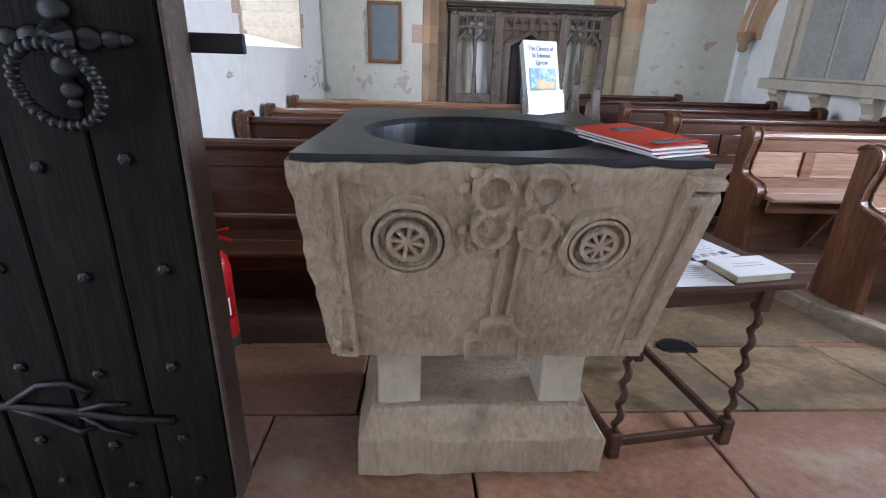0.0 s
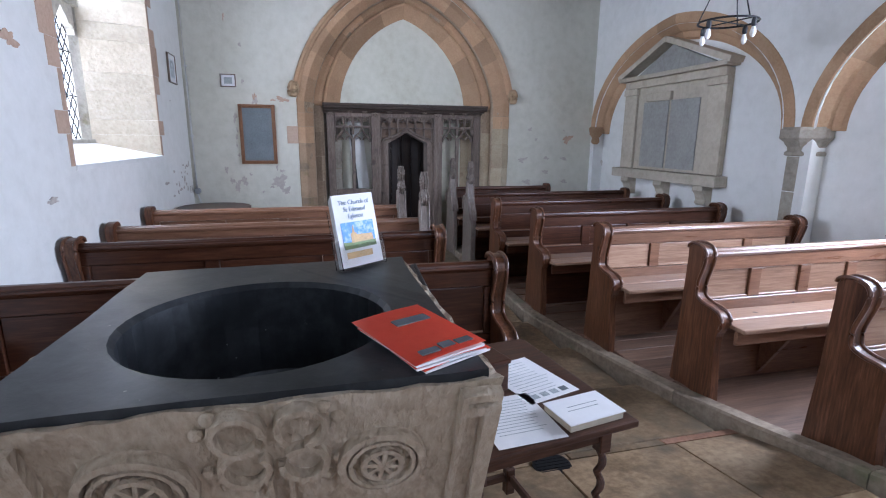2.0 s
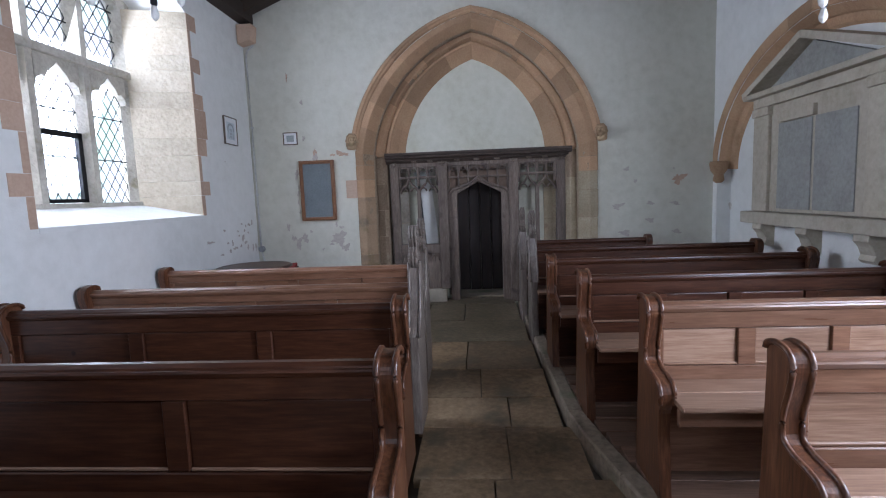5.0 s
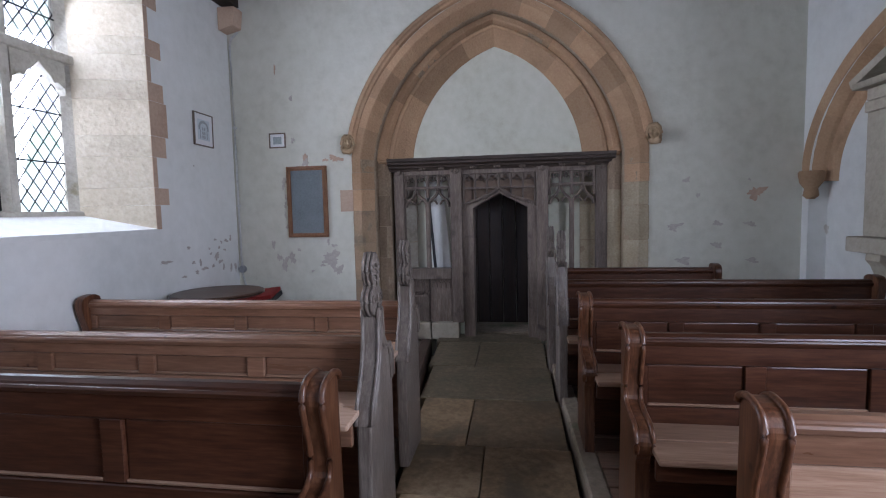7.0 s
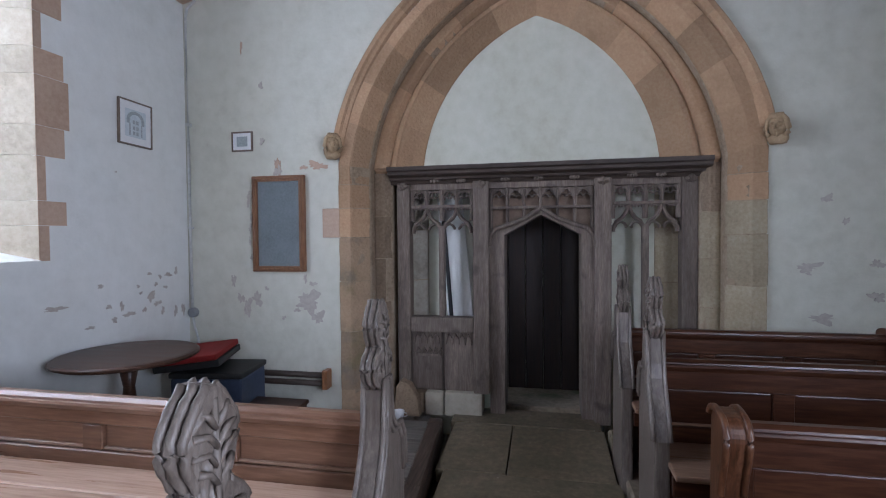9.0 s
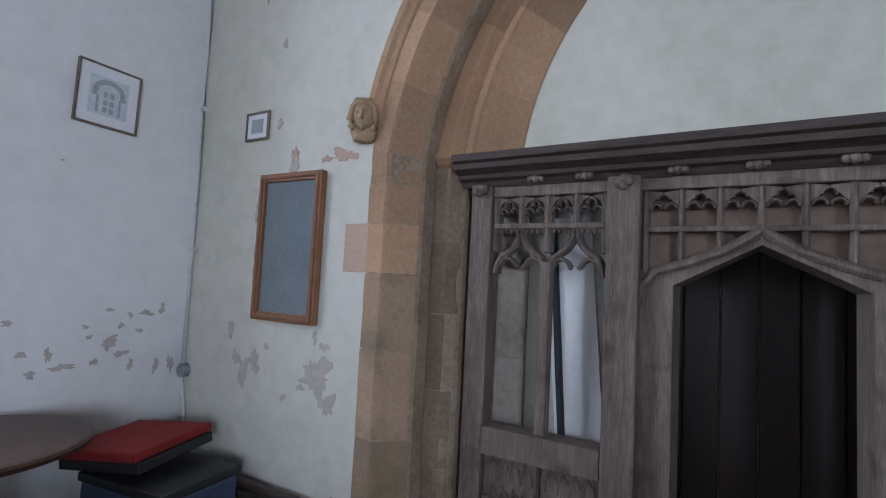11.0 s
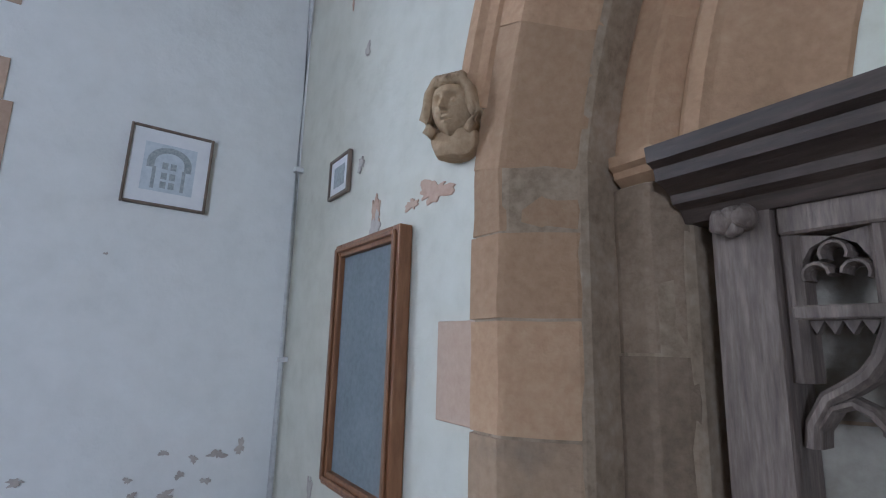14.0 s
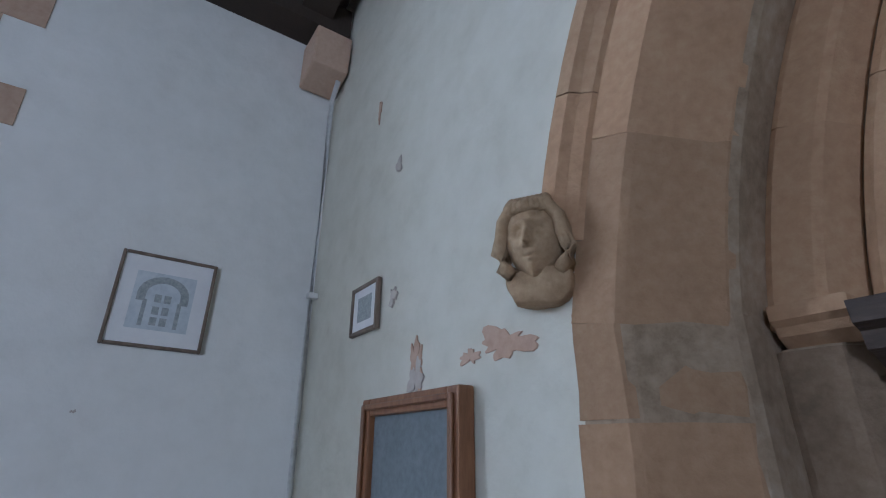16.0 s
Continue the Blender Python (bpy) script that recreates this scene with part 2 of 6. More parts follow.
BULB = material("bulb_glass", (0.75, 0.75, 0.72), rough=0.15)
DARKTABLE = material("dark_polished_wood", (0.058, 0.027, 0.016), (0.03, 0.014, 0.008), (0.095, 0.046, 0.028), 0.4, 8, 2, 0.15, 0.002, stretch=(1.2, 10, 10), spec=0.35)
PATCH = material("bared_plaster", (0.50, 0.45, 0.40), (0.42, 0.37, 0.32), (0.58, 0.53, 0.48), 0.95, 40, 8, 0.4, 0.004)
PINKPATCH = material("bared_stone", (0.53, 0.37, 0.27), (0.45, 0.30, 0.21), (0.60, 0.44, 0.33), 0.95, 40, 8, 0.4, 0.004)
WINSTONE = material("window_stone", (0.50, 0.47, 0.40), (0.36, 0.33, 0.27), (0.60, 0.57, 0.50), 0.9, 26, 3, 0.5, 0.006, pits=40)


def clear(name, alpha_tint=(1, 1, 1), rough=0.02):
    m = bpy.data.materials.new(name)
    m.use_nodes = True
    b = m.node_tree.nodes["Principled BSDF"]
    b.inputs["Base Color"].default_value = (*alpha_tint, 1)
    b.inputs["Transmission Weight"].default_value = 1.0
    b.inputs["Roughness"].default_value = rough
    b.inputs["IOR"].default_value = 1.45
    return m


GLASS = clear("window_glass")
ACRYLIC = clear("clear_acrylic")


def glowing(name, colour, strength):
    m = bpy.data.materials.new(name)
    m.use_nodes = True
    n, l = m.node_tree.nodes, m.node_tree.links
    n.remove(n["Principled BSDF"])
    e = n.new("ShaderNodeEmission")
    tc, tex, ramp = n.new("ShaderNodeTexCoord"), n.new("ShaderNodeTexNoise"), n.new("ShaderNodeValToRGB")
    tex.inputs["Scale"].default_value, tex.inputs["Detail"].default_value = 0.7, 6
    l.new(tc.outputs["Object"], tex.inputs["Vector"])
    l.new(tex.outputs[0], ramp.inputs[0])
    ramp.color_ramp.elements[0].position, ramp.color_ramp.elements[1].position = 0.38, 0.52
    ramp.color_ramp.elements[0].color = (colour[0] * 0.72, colour[1] * 0.86, colour[2] * 0.72, 1)
    ramp.color_ramp.elements[1].color = (*colour, 1)
    l.new(ramp.outputs[0], e.inputs[0])
    e.inputs[1].default_value = strength
    l.new(e.outputs[0], n["Material Output"].inputs[0])
    return m


OUTSIDE = glowing("bright_outdoors", (0.95, 0.98, 1.0), 2.0)
PAPER = material("white_paper", (0.80, 0.80, 0.80), (0.76, 0.76, 0.77), (0.84, 0.84, 0.84), 0.6, 30, 4, 0.03, 0.001)


for stained, colour, scale, low, high in ((SLAB, (0.105, 0.08, 0.05), 2.6, 0.50, 0.68), (FONT, (0.24, 0.19, 0.13), 5.5, 0.60, 0.72), (SAND, (0.33, 0.205, 0.112), 3.4, 0.62, 0.74), (DAMPSAND, (0.20, 0.165, 0.075), 4.5, 0.56, 0.74), (DAMPSAND, (0.20, 0.165, 0.125), 3.0, 0.52, 0.66), (OAK, (0.08, 0.06, 0.048), 5.0, 0.58, 0.70), (WINSTONE, (0.27, 0.24, 0.15), 5.0, 0.58, 0.7), (KERB, (0.10, 0.12, 0.05), 3.0, 0.58, 0.75), (PALESTONE, (0.44, 0.37, 0.28), 4.0, 0.56, 0.72)):
    patchy(stained, colour, scale, low, high)
knots(SEATWOOD, (0.06, 0.022, 0.012), 4.0, 0.085)
knots(WOOD, (0.018, 0.006, 0.004), 3.5, 0.07)
knots(MIDWOOD, (0.035, 0.012, 0.007), 3.8, 0.06)
knots(WOODUP, (0.03, 0.010, 0.006), 4.5, 0.07)
INSCRIBED = material("inscribed_slate", (0.33, 0.325, 0.30), (0.25, 0.245, 0.225), (0.40, 0.395, 0.37), 0.7, 30, 3, 0.2, 0.002)
# nearly black: the shade of the deep doorway is in this colour
SHADEDDOOR = material("shaded_door_wood", (0.020, 0.008, 0.0045), (0.010, 0.004, 0.002), (0.036, 0.015, 0.009), 0.55, 8, 2, 0.4, 0.003, stretch=(9, 9, 0.9))


# ---------------- mesh helpers ----------------
def mesh_of(bm, name, mat, smooth=False):
    me = bpy.data.meshes.new(name)
    bmesh.ops.recalc_face_normals(bm, faces=bm.faces)
    bm.to_mesh(me)
    bm.free()
    me.materials.append(mat)
    if smooth:
        for p in me.polygons:
            p.use_smooth = True
    return me


def part(name, bm, mat, parent=None, label="", smooth=False):
    ob = new(name, mesh_of(bm, name, mat, smooth))
    if parent is not None:
        ob.parent = parent
    if label:
        ob["label"] = label
    return ob


def piece(name, me, parent, m):
    ob = new(name, me)
    ob.parent = parent
    ob.matrix_local = m
    return ob


def thing(name, label, category, group="", m=None):
    ob = tagged(new(name), label, category, group)
    if m is not None:
        ob.matrix_world = m
    return ob


def box(x0, x1, y0, y1, z0, z1, bev=0.0, bm=None):
    own = bmesh.new()
    bmesh.ops.create_cube(own, size=1, matrix=Matrix.Translation(((x0 + x1) / 2, (y0 + y1) / 2, (z0 + z1) / 2)) @ Matrix.Diagonal((x1 - x0, y1 - y0, z1 - z0, 1)))
    if bev:
        bmesh.ops.bevel(own, geom=own.edges[:], offset=bev, segments=2 if bev > 0.004 else 1, profile=0.6, affect="EDGES")
    if bm is None:
        return own
    return merge(bm, own)


def merge(bm, other, m=None):
    me = bpy.data.meshes.new("tmp")
    if m is not None:
        other.transform(m)
    other.to_mesh(me)
    other.free()
    bm.from_mesh(me)
    bpy.data.meshes.remove(me)
    return bm


def prism(outline, depth, axis="y", at=0.0, bev=0.0):
    """An outline of 2D points given a depth along an axis: y takes (x, z), x takes (y, z), z takes (x, y)."""
    bm = bmesh.new()
    put = {"y": lambda a, b, d: (a, d, b), "x": lambda a, b, d: (d, a, b), "z": lambda a, b, d: (a, b, d)}[axis]
    lo = [bm.verts.new(put(a, b, at)) for a, b in outline]
    hi = [bm.verts.new(put(a, b, at + depth)) for a, b in outline]
    bm.faces.new(lo)
    bm.faces.new(hi[::-1])
    for i in range(len(lo)):
        j = (i + 1) % len(lo)
        bm.faces.new((lo[j], lo[i], hi[i], hi[j]))
    bmesh.ops.recalc_face_normals(bm, faces=bm.faces)
    if bev:
        caps = [e for e in bm.edges if any(len(f.verts) > 4 or len(outline) <= 4 for f in e.link_faces) and len({len(f.verts) for f in e.link_faces} | {0}) > 1]
        caps = caps or bm.edges[:]
        bmesh.ops.bevel(bm, geom=caps, offset=bev, segments=2, profile=0.6, affect="EDGES")
    return bm


def lathe(profile, steps=24, m=None):
    """Turns (radius, z) points round the z axis."""
    bm = bmesh.new()
    rings = []
    for r, z in profile:
        rings.append([bm.verts.new((r * math.cos(2 * math.pi * i / steps), r * math.sin(2 * math.pi * i / steps), z)) for i in range(steps)])
    for a, b in zip(rings, rings[1:]):
        for i in range(steps):
            j = (i + 1) % steps
            bm.faces.new((a[i], a[j], b[j], b[i]))
    bm.faces.new(rings[0][::-1])
    bm.faces.new(rings[-1])
    if m is not None:
        bm.transform(m)
    return bm


def sweep(points, section, closed=False, up=None):
    """Carries a closed section of (side, up) points along a 3D path."""
    bm = bmesh.new()
    pts = [Vector(p) for p in points]
    rings = []
    ref = Vector(up) if up else Vector((0, 0, 1))
    for i, p in enumerate(pts):
        a, b = pts[max(i - 1, 0)], pts[min(i + 1, len(pts) - 1)]
        if closed:
            a, b = pts[i - 1], pts[(i + 1) % len(pts)]
        t = (b - a).normalized()
        side = t.cross(ref)
        if side.length < 1e-4:
            side = t.cross(Vector((0, 1, 0.01)))
        side.normalize()
        u = side.cross(t)
        rings.append([bm.verts.new(p + side * s + u * w) for s, w in section])
    k = len(section)
    for i in range(len(rings) - (0 if closed else 1)):
        a, b = rings[i], rings[(i + 1) % len(rings)]
        for q in range(k):
            r = (q + 1) % k
            bm.faces.new((a[q], a[r], b[r], b[q]))
    if not closed:
        bm.faces.new(rings[0][::-1])
        bm.faces.new(rings[-1])
    bmesh.ops.recalc_face_normals(bm, faces=bm.faces)
    return bm


def tube(points, r, steps=8, closed=False):
    return sweep(points, [(r * math.cos(2 * math.pi * i / steps), r * math.sin(2 * math.pi * i / steps)) for i in range(steps)], closed)


def pointed(cx, half, spring, rise, steps=14):
    """Points (x, z) of a pointed arch, from its left springing over the apex to its right."""
    big = (half * half + rise * rise) / (2 * half)
    top = math.atan2(rise, big - half)
    left = [(cx - half + big - big * math.cos(top * i / steps), spring + big * math.sin(top * i / steps)) for i in range(steps + 1)]
    return left + [(2 * cx - x, z) for x, z in left[-2::-1]]


def setting(ob):
    return tagged(ob, kind="structure")


def rise(y):
    """The floor is a little uneven: higher by the entrance and again towards the screen."""
    if y < 5.0:
        return 0.04 * (5.0 - y) / 0.6 if y > 4.4 else 0.04 + 0.16 * min(1.0, 4.4 - y)
    return 0.0 if y < 6.0 else 0.062 * (min(y, 9.4) - 6.0)


# ---------------- walls, floor and roof ----------------
NX, EY, SX, WY = 0.0, 9.0, 5.42, 1.0
AX, ASP = 2.70, 2.08
TOPZ = 3.84


def wall_with_hole(name, outer, holes, depth, axis, at, mat):
    """A wall as one sheet of depth with holes right through it (2D outlines, bridged by triangulation)."""
    bm = bmesh.new()
    put = {"y": lambda a, b, d: (a, d, b), "x": lambda a, b, d: (d, a, b)}[axis]
    sides = []
    for d in (at, at + depth):
        es = []
        for loop in [outer] + holes:
            vs = [bm.verts.new(put(a, b, d)) for a, b in loop]
            sides.append(vs)
            es += [bm.edges.new((vs[i], vs[(i + 1) % len(vs)])) for i in range(len(vs))]
        bmesh.ops.triangle_fill(bm, edges=es, use_beauty=True)
    n = len(holes) + 1
    for k in range(n):
        lo, hi = sides[k], sides[n + k]
        for i in range(len(lo)):
            j = (i + 1) % len(lo)
            bm.faces.new((lo[i], lo[j], hi[j], hi[i]))
    return setting(part(name, bm, mat))


def squashed(c, half, spring, height, steps=14):
    k = height / (half * 1.12)
    return [(y, spring + (z - spring) * k) for y, z in pointed(c, half, spring, half * 1.12, steps)]


def arch_curve(half, spring, rise_z, bow=0.152, steps=20):
    """Points (x, z) of the far arch: two flat arcs that meet in a point, bowed out by that share of their chord."""
    chord = math.hypot(half, rise_z)
    sag = bow * chord
    big = (chord * chord / 4 + sag * sag) / (2 * sag)
    nx, nz = -rise_z / chord, half / chord
    mx, mz = -half / 2, rise_z / 2
    cx, cz = mx - nx * (big - sag), mz - nz * (big - sag)
    a0, a1 = math.atan2(-cz, -half - cx), math.atan2(rise_z - cz, -cx)
    a0 += 2 * math.pi if a0 < 0 else 0
    left = [(AX + cx + big * math.cos(a0 + (a1 - a0) * i / steps), spring + cz + big * math.sin(a0 + (a1 - a0) * i / steps)) for i in range(steps + 1)]
    return left + [(2 * AX - x, z) for x, z in left[-2::-1]]


# far wall with the pointed arch
arch_hole = [(AX - 1.36, -0.2)] + arch_curve(1.36, ASP, 1.45) + [(AX + 1.36, -0.2)]
wall_east = wall_with_hole("wall_east", [(NX - 0.9, -0.3), (NX - 0.9, 5.4), (SX + 0.9, 5.4), (SX + 0.9, -0.3)], [arch_hole], 0.9, "y", EY, CREAM)
WB, WT, W0, W1 = 1.43, 3.58, 5.95, 7.82
win_hole = [(W0, WB), (W0, WT - 0.22), (W0 + 0.4, WT), (W1 - 0.4, WT), (W1, WT - 0.22), (W1, WB)]
D0, D1 = 2.1, 3.22
door_hole = [(D0, -0.2)] + pointed((D0 + D1) / 2, (D1 - D0) / 2, 1.75, 0.66, 8) + [(D1, -0.2)]
wall_north = wall_with_hole("wall_north", [(WY - 0.8, -0.3), (WY - 0.8, TOPZ), (EY, TOPZ), (EY, -0.3)], [win_hole, door_hole], -0.75, "x", NX, LIME)
wall_west = wall_with_hole("wall_west", [(NX, -0.3), (NX, 5.4), (SX, 5.4), (SX, -0.3)], [[(2.25, 1.9), (2.25, 3.4), (3.35, 3.4), (3.35, 1.9)]], -0.8, "y", WY, LIME)
# arcade wall with its two arches, walled up but for the window of the hidden bay
ARC = [(7.38, 1.52), (4.04, 1.52)]
arcs = [[(c - h, -0.2)] + squashed(c, h, 1.72, 1.16) + [(c + h, -0.2)] for c, h in ARC]
wall_south = wall_with_hole("wall_south", [(WY, -0.3), (WY, TOPZ), (EY, TOPZ), (EY, -0.3)], arcs, 0.45, "x", SX, LIME)
wall_infill = wall_with_hole("wall_infill", [(WY, -0.3), (WY, 3.4), (EY - 0.004, 3.4), (EY - 0.004, -0.3)], [[(3.2, 1.25), (3.2, 2.75), (4.84, 2.75), (4.84, 1.25)]], 0.24, "x", SX + 0.15, LIME)
setting(part("arch_infill", box(AX - 1.38, AX + 1.38, 9.36, 9.62, 2.02, 3.6), INFILL))
setting(part("arch_infill", box(AX - 1.38, AX - 0.45, 9.47, 9.62, -0.2, 2.017), INFILL))
setting(part("arch_infill", box(AX + 0.50, AX + 1.38, 9.47, 9.62, -0.2, 2.017), INFILL))
setting(part("doorway_wall", box(AX - 0.9, AX + 0.9, 9.98, 10.1, -0.2, 2.1), INFILL))

floor = setting(part("floor", box(-0.75, 5.9, WY - 0.8, 10.6, -0.3, -0.06), JOINT))
# ---------------- roof ----------------
bm = bmesh.new()
for x0, x1 in ((-0.6, 2.71), (6.02, 2.71)):
    bm.faces.new([bm.verts.new(p) for p in ((x0, WY - 0.8, 3.68), (x1, WY - 0.8, 4.95), (x1, EY + 0.5, 4.95), (x0, EY + 0.5, 3.68))])
bmesh.ops.solidify(bm, geom=bm.faces[:], thickness=-0.12)
setting(part("ceiling", bm, ROOF))
bm = bmesh.new()
for i in range(9):
    y = 1.95 + i * 0.86
    for sgn in (-1, 1):
        merge(bm, sweep([(2.71 + sgn * 2.75, y, 3.70), (2.71, y, 4.80)], [(-0.07, -0.09), (0.07, -0.09), (0.07, 0.09), (-0.07, 0.09)]))
merge(bm, box(0.0, 0.15, WY, EY - 0.01, 3.62, 3.78))
merge(bm, box(SX - 0.15, SX, WY, EY - 0.01, 3.62, 3.78))
setting(part("roof_beams", bm, ROOF))
setting(part("roof_corbel", prism([(0.01, 3.36), (0.17, 3.40), (0.19, 3.58), (0.01, 3.58)], 0.16, "y", 8.83, 0.01), QUOIN))

# ---------------- stone mouldings of the arches ----------------
def moulding(name, path, section, place, mat, shrink=None):
    """A section of (inset, depth) carried along a 2D path; place(a, b, depth) turns it into space; shrink narrows the inset point by point."""
    bm = bmesh.new()
    rings, n = [], len(path)
    for i, (x, z) in enumerate(path):
        a, b = path[max(0, i - 1)], path[min(n - 1, i + 1)]
        tx, tz = b[0] - a[0], b[1] - a[1]
        ln = math.hypot(tx, tz)
        nx, nz = tz / ln, -tx / ln
        w = shrink[i] if shrink else 1.0
        rings.append([bm.verts.new(place(x + nx * s * w, z + nz * s * w, d)) for s, d in section])
    for a, b in zip(rings, rings[1:]):
        for q in range(len(section) - 1):
            bm.faces.new((a[q], a[q + 1], b[q + 1], b[q]))
    for f in (rings[0], rings[-1]):
        bm.faces.new(f)
    return part(name, bm, mat)


def cut_path(path, n):
    """Splits a 2D path into n stretches of about equal length."""
    pts = [Vector(p) for p in path]
    acc = [0.0]
    for a, b in zip(pts, pts[1:]):
        acc.append(acc[-1] + (b - a).length)

    def at(s):
        for i in range(len(pts) - 1):
            if s <= acc[i + 1] + 1e-9:
                f = (s - acc[i]) / max(1e-9, acc[i + 1] - acc[i])
                return tuple(pts[i].lerp(pts[i + 1], f))
        return tuple(pts[-1])
    return [[at(acc[-1] * (k + j / 4) / n) for j in range(5)] for k in range(n)]


on_far = lambda a, b, d: (a, EY + d, b)
NARROW = 0.28


def voussoirs(own, half, spring, rise_z, section, count, worn=0.002):
    """Both halves of a pointed arch in separate stones over a bed of mortar; the mouldings draw together towards the apex."""
    arch = arch_curve(half, spring, rise_z)
    mid = len(arch) // 2
    narrow = lambda z: 1 - NARROW * max(0.0, (z - spring) / rise_z)
    for side in (arch[:mid + 1], arch[mid:]):
        moulding("mortar_bed", side, [(s + 0.003, d + 0.006) for s, d in section], on_far, MORTAR, [narrow(p[1]) for p in side]).parent = own
        for seg in cut_path(side, count):
            a, b = Vector(seg[0]), Vector(seg[1])
            seg[0] = tuple(a + (b - a).normalized() * 0.0016)
            a, b = Vector(seg[-1]), Vector(seg[-2])
            seg[-1] = tuple(a + (b - a).normalized() * 0.0016)
            j = random.uniform(-worn, worn)
            moulding("voussoir", seg, [(s, d + j + random.uniform(-worn, worn) * 0.6) for s, d in section], on_far, SAND, [narrow(p[1]) for p in seg]).parent = own


def jambs(own, half, section, heights, low=None):
    """The upright stones under an order on both sides."""
    bed = [(s + 0.004, d + 0.007) for s, d in section]
    for sgn in (-1, 1):
        path = [(AX + sgn * half, heights[0]), (AX + sgn * half, heights[-1])]
        moulding("mortar_bed", path[::-sgn], bed, on_far, MORTAR).parent = own
        for z0, z1 in zip(heights, heights[1:]):
            j, i = random.uniform(-0.004, 0.004), random.uniform(-0.003, 0.003)
            n = 4
            path = [(AX + sgn * half + i, z0 + 0.003 + (z1 - z0 - 0.006) * k / n) for k in range(n + 1)]
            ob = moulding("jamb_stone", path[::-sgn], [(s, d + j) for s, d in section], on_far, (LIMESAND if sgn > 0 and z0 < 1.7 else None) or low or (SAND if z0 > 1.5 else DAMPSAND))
            for v in ob.data.vertices:
                v.co += noise.noise_vector(v.co * 11) * 0.004
            ob.parent = own


outer = setting(tagged(new("arch_order"), "buff sandstone outer arch order with chamfered edge"))
outer_section = [(0, 0.3), (0, -0.010), (0.006, -0.016), (0.088, -0.016), (0.10, -0.008), (0.150, 0.042), (0.196, 0.090), (0.203, 0.105), (0.200, 0.16), (0.196, 0.24)]
voussoirs(outer, 1.42, ASP, 1.52, outer_section, 7)
jambs(outer, 1.42, outer_section, [-0.05, 0.42, 0.85, 1.22, 1.545, 1.76, 1.93, ASP + 0.02])
middle = setting(tagged(new("arch_order"), "buff sandstone middle arch order in a deep recess"))
middle_section = [(0, 0.5), (0, 0.215), (0.008, 0.198), (0.020, 0.192), (0.075, 0.192), (0.088, 0.198), (0.120, 0.240), (0.128, 0.26), (0.126, 0.5)]
voussoirs(middle, 1.228, ASP - 0.02, 1.395, middle_section, 6)
# these jambs take the darker stone, which carries part of the recess's shade
jambs(middle, 1.225, middle_section, [-0.05, 0.3, 0.72, 1.05, 1.38, 1.70, ASP - 0.05], DARKSAND)
inner = setting(tagged(new("arch_order"), "buff sandstone inner arch order with a roll and broad chamfer"))
voussoirs(inner, 1.105, ASP - 0.02, 1.30, [(0, 0.6), (0, 0.250), (0.008, 0.228), (0.022, 0.220), (0.050, 0.222), (0.062, 0.236), (0.085, 0.252), (0.160, 0.310), (0.232, 0.352), (0.245, 0.37), (0.247, 0.5)], 5)
jambs(inner, 1.095, [(0, 0.6), (0, 0.375), (0.13, 0.375), (0.145, 0.382), (0.235, 0.455), (0.237, 0.6)], [-0.05, 0.35, 0.8, 1.2, 1.6, 2.0], PILLAR)
for sgn in (-1, 1):
    x = AX + sgn * 1.155
    bm = prism([(9.165, 2.088), (9.165, 2.066), (9.178, 2.058), (9.182, 2.045), (9.205, 2.03), (9.30, 2.03), (9.30, 2.088)], 0.10, "x", x - 0.05, 0.004)
    setting(part("impost", bm, SAND))

hood = setting(tagged(new("hood_mould"), "buff stone hood mould over the arch"))
voussoirs(hood, 1.462, ASP + 0.15, 1.445, [(0, 0.05), (0, -0.026), (0.012, -0.042), (0.046, -0.044), (0.062, -0.030), (0.085, -0.022), (0.11, 0.01)], 8)

# quoin stones let into the plaster beside the arch
for z0, z1, x0 in ((1.545, 1.76, 1.145),):
    setting(part("quoin", box(x0, 1.33, EY - 0.004, EY + 0.1, z0, z1, 0.002), QUOIN))

# arcade: chamfered ribs, pillar with capital, corbel
for c, h in ARC:
    rib = setting(tagged(new("arcade_arch"), "buff stone arcade arch with chamfered edges"))
    full = squashed(c, h + 0.12, 1.72, 1.27, 18)
    mid = len(full) // 2
    for sidepath in (full[:mid + 1], full[mid:]):
        for seg in cut_path(sidepath, 7):
            moulding("voussoir", seg, [(0, 0.05), (0, -0.008), (0.10, -0.008), (0.17, 0.07), (0.18, 0.10), (0.24, 0.12), (0.27, 0.16)], lambda a, b, d: (SX + d, a, b), SAND).parent = rib
pillar = setting(tagged(new("pillar"), "octagonal grey stone arcade pillar with moulded capital"))
PY = 5.71
for z0, z1 in ((0.0, 0.42), (0.42, 0.83), (0.83, 1.2), (1.2, 1.5)):
    part("drum", lathe([(0.149, z0 + 0.001), (0.152, z0 + 0.004), (0.152, z1 - 0.004), (0.149, z1 - 0.001)], 8, Matrix.Translation((SX + 0.14, PY, 0)) @ pose(0, 0, 0, 0, 0, 22.5)), PILLAR, pillar)
part("capital", lathe([(0.153, 1.5), (0.178, 1.508), (0.178, 1.53), (0.158, 1.545), (0.163, 1.575), (0.185, 1.60), (0.19, 1.615), (0.215, 1.635), (0.228, 1.65), (0.228, 1.715), (0.21, 1.74)], 8, Matrix.Translation((SX + 0.14, PY, 0)) @ pose(0, 0, 0, 0, 0, 22.5)), PILLAR, pillar)
setting(part("arcade_corbel", lathe([(0.03, -0.16), (0.06, -0.13), (0.05, -0.07), (0.085, -0.02), (0.10, 0.06), (0.09, 0.08)], 10, Matrix.Translation((SX - 0.0, 8.87, 1.72))), SAND, None, "", True))

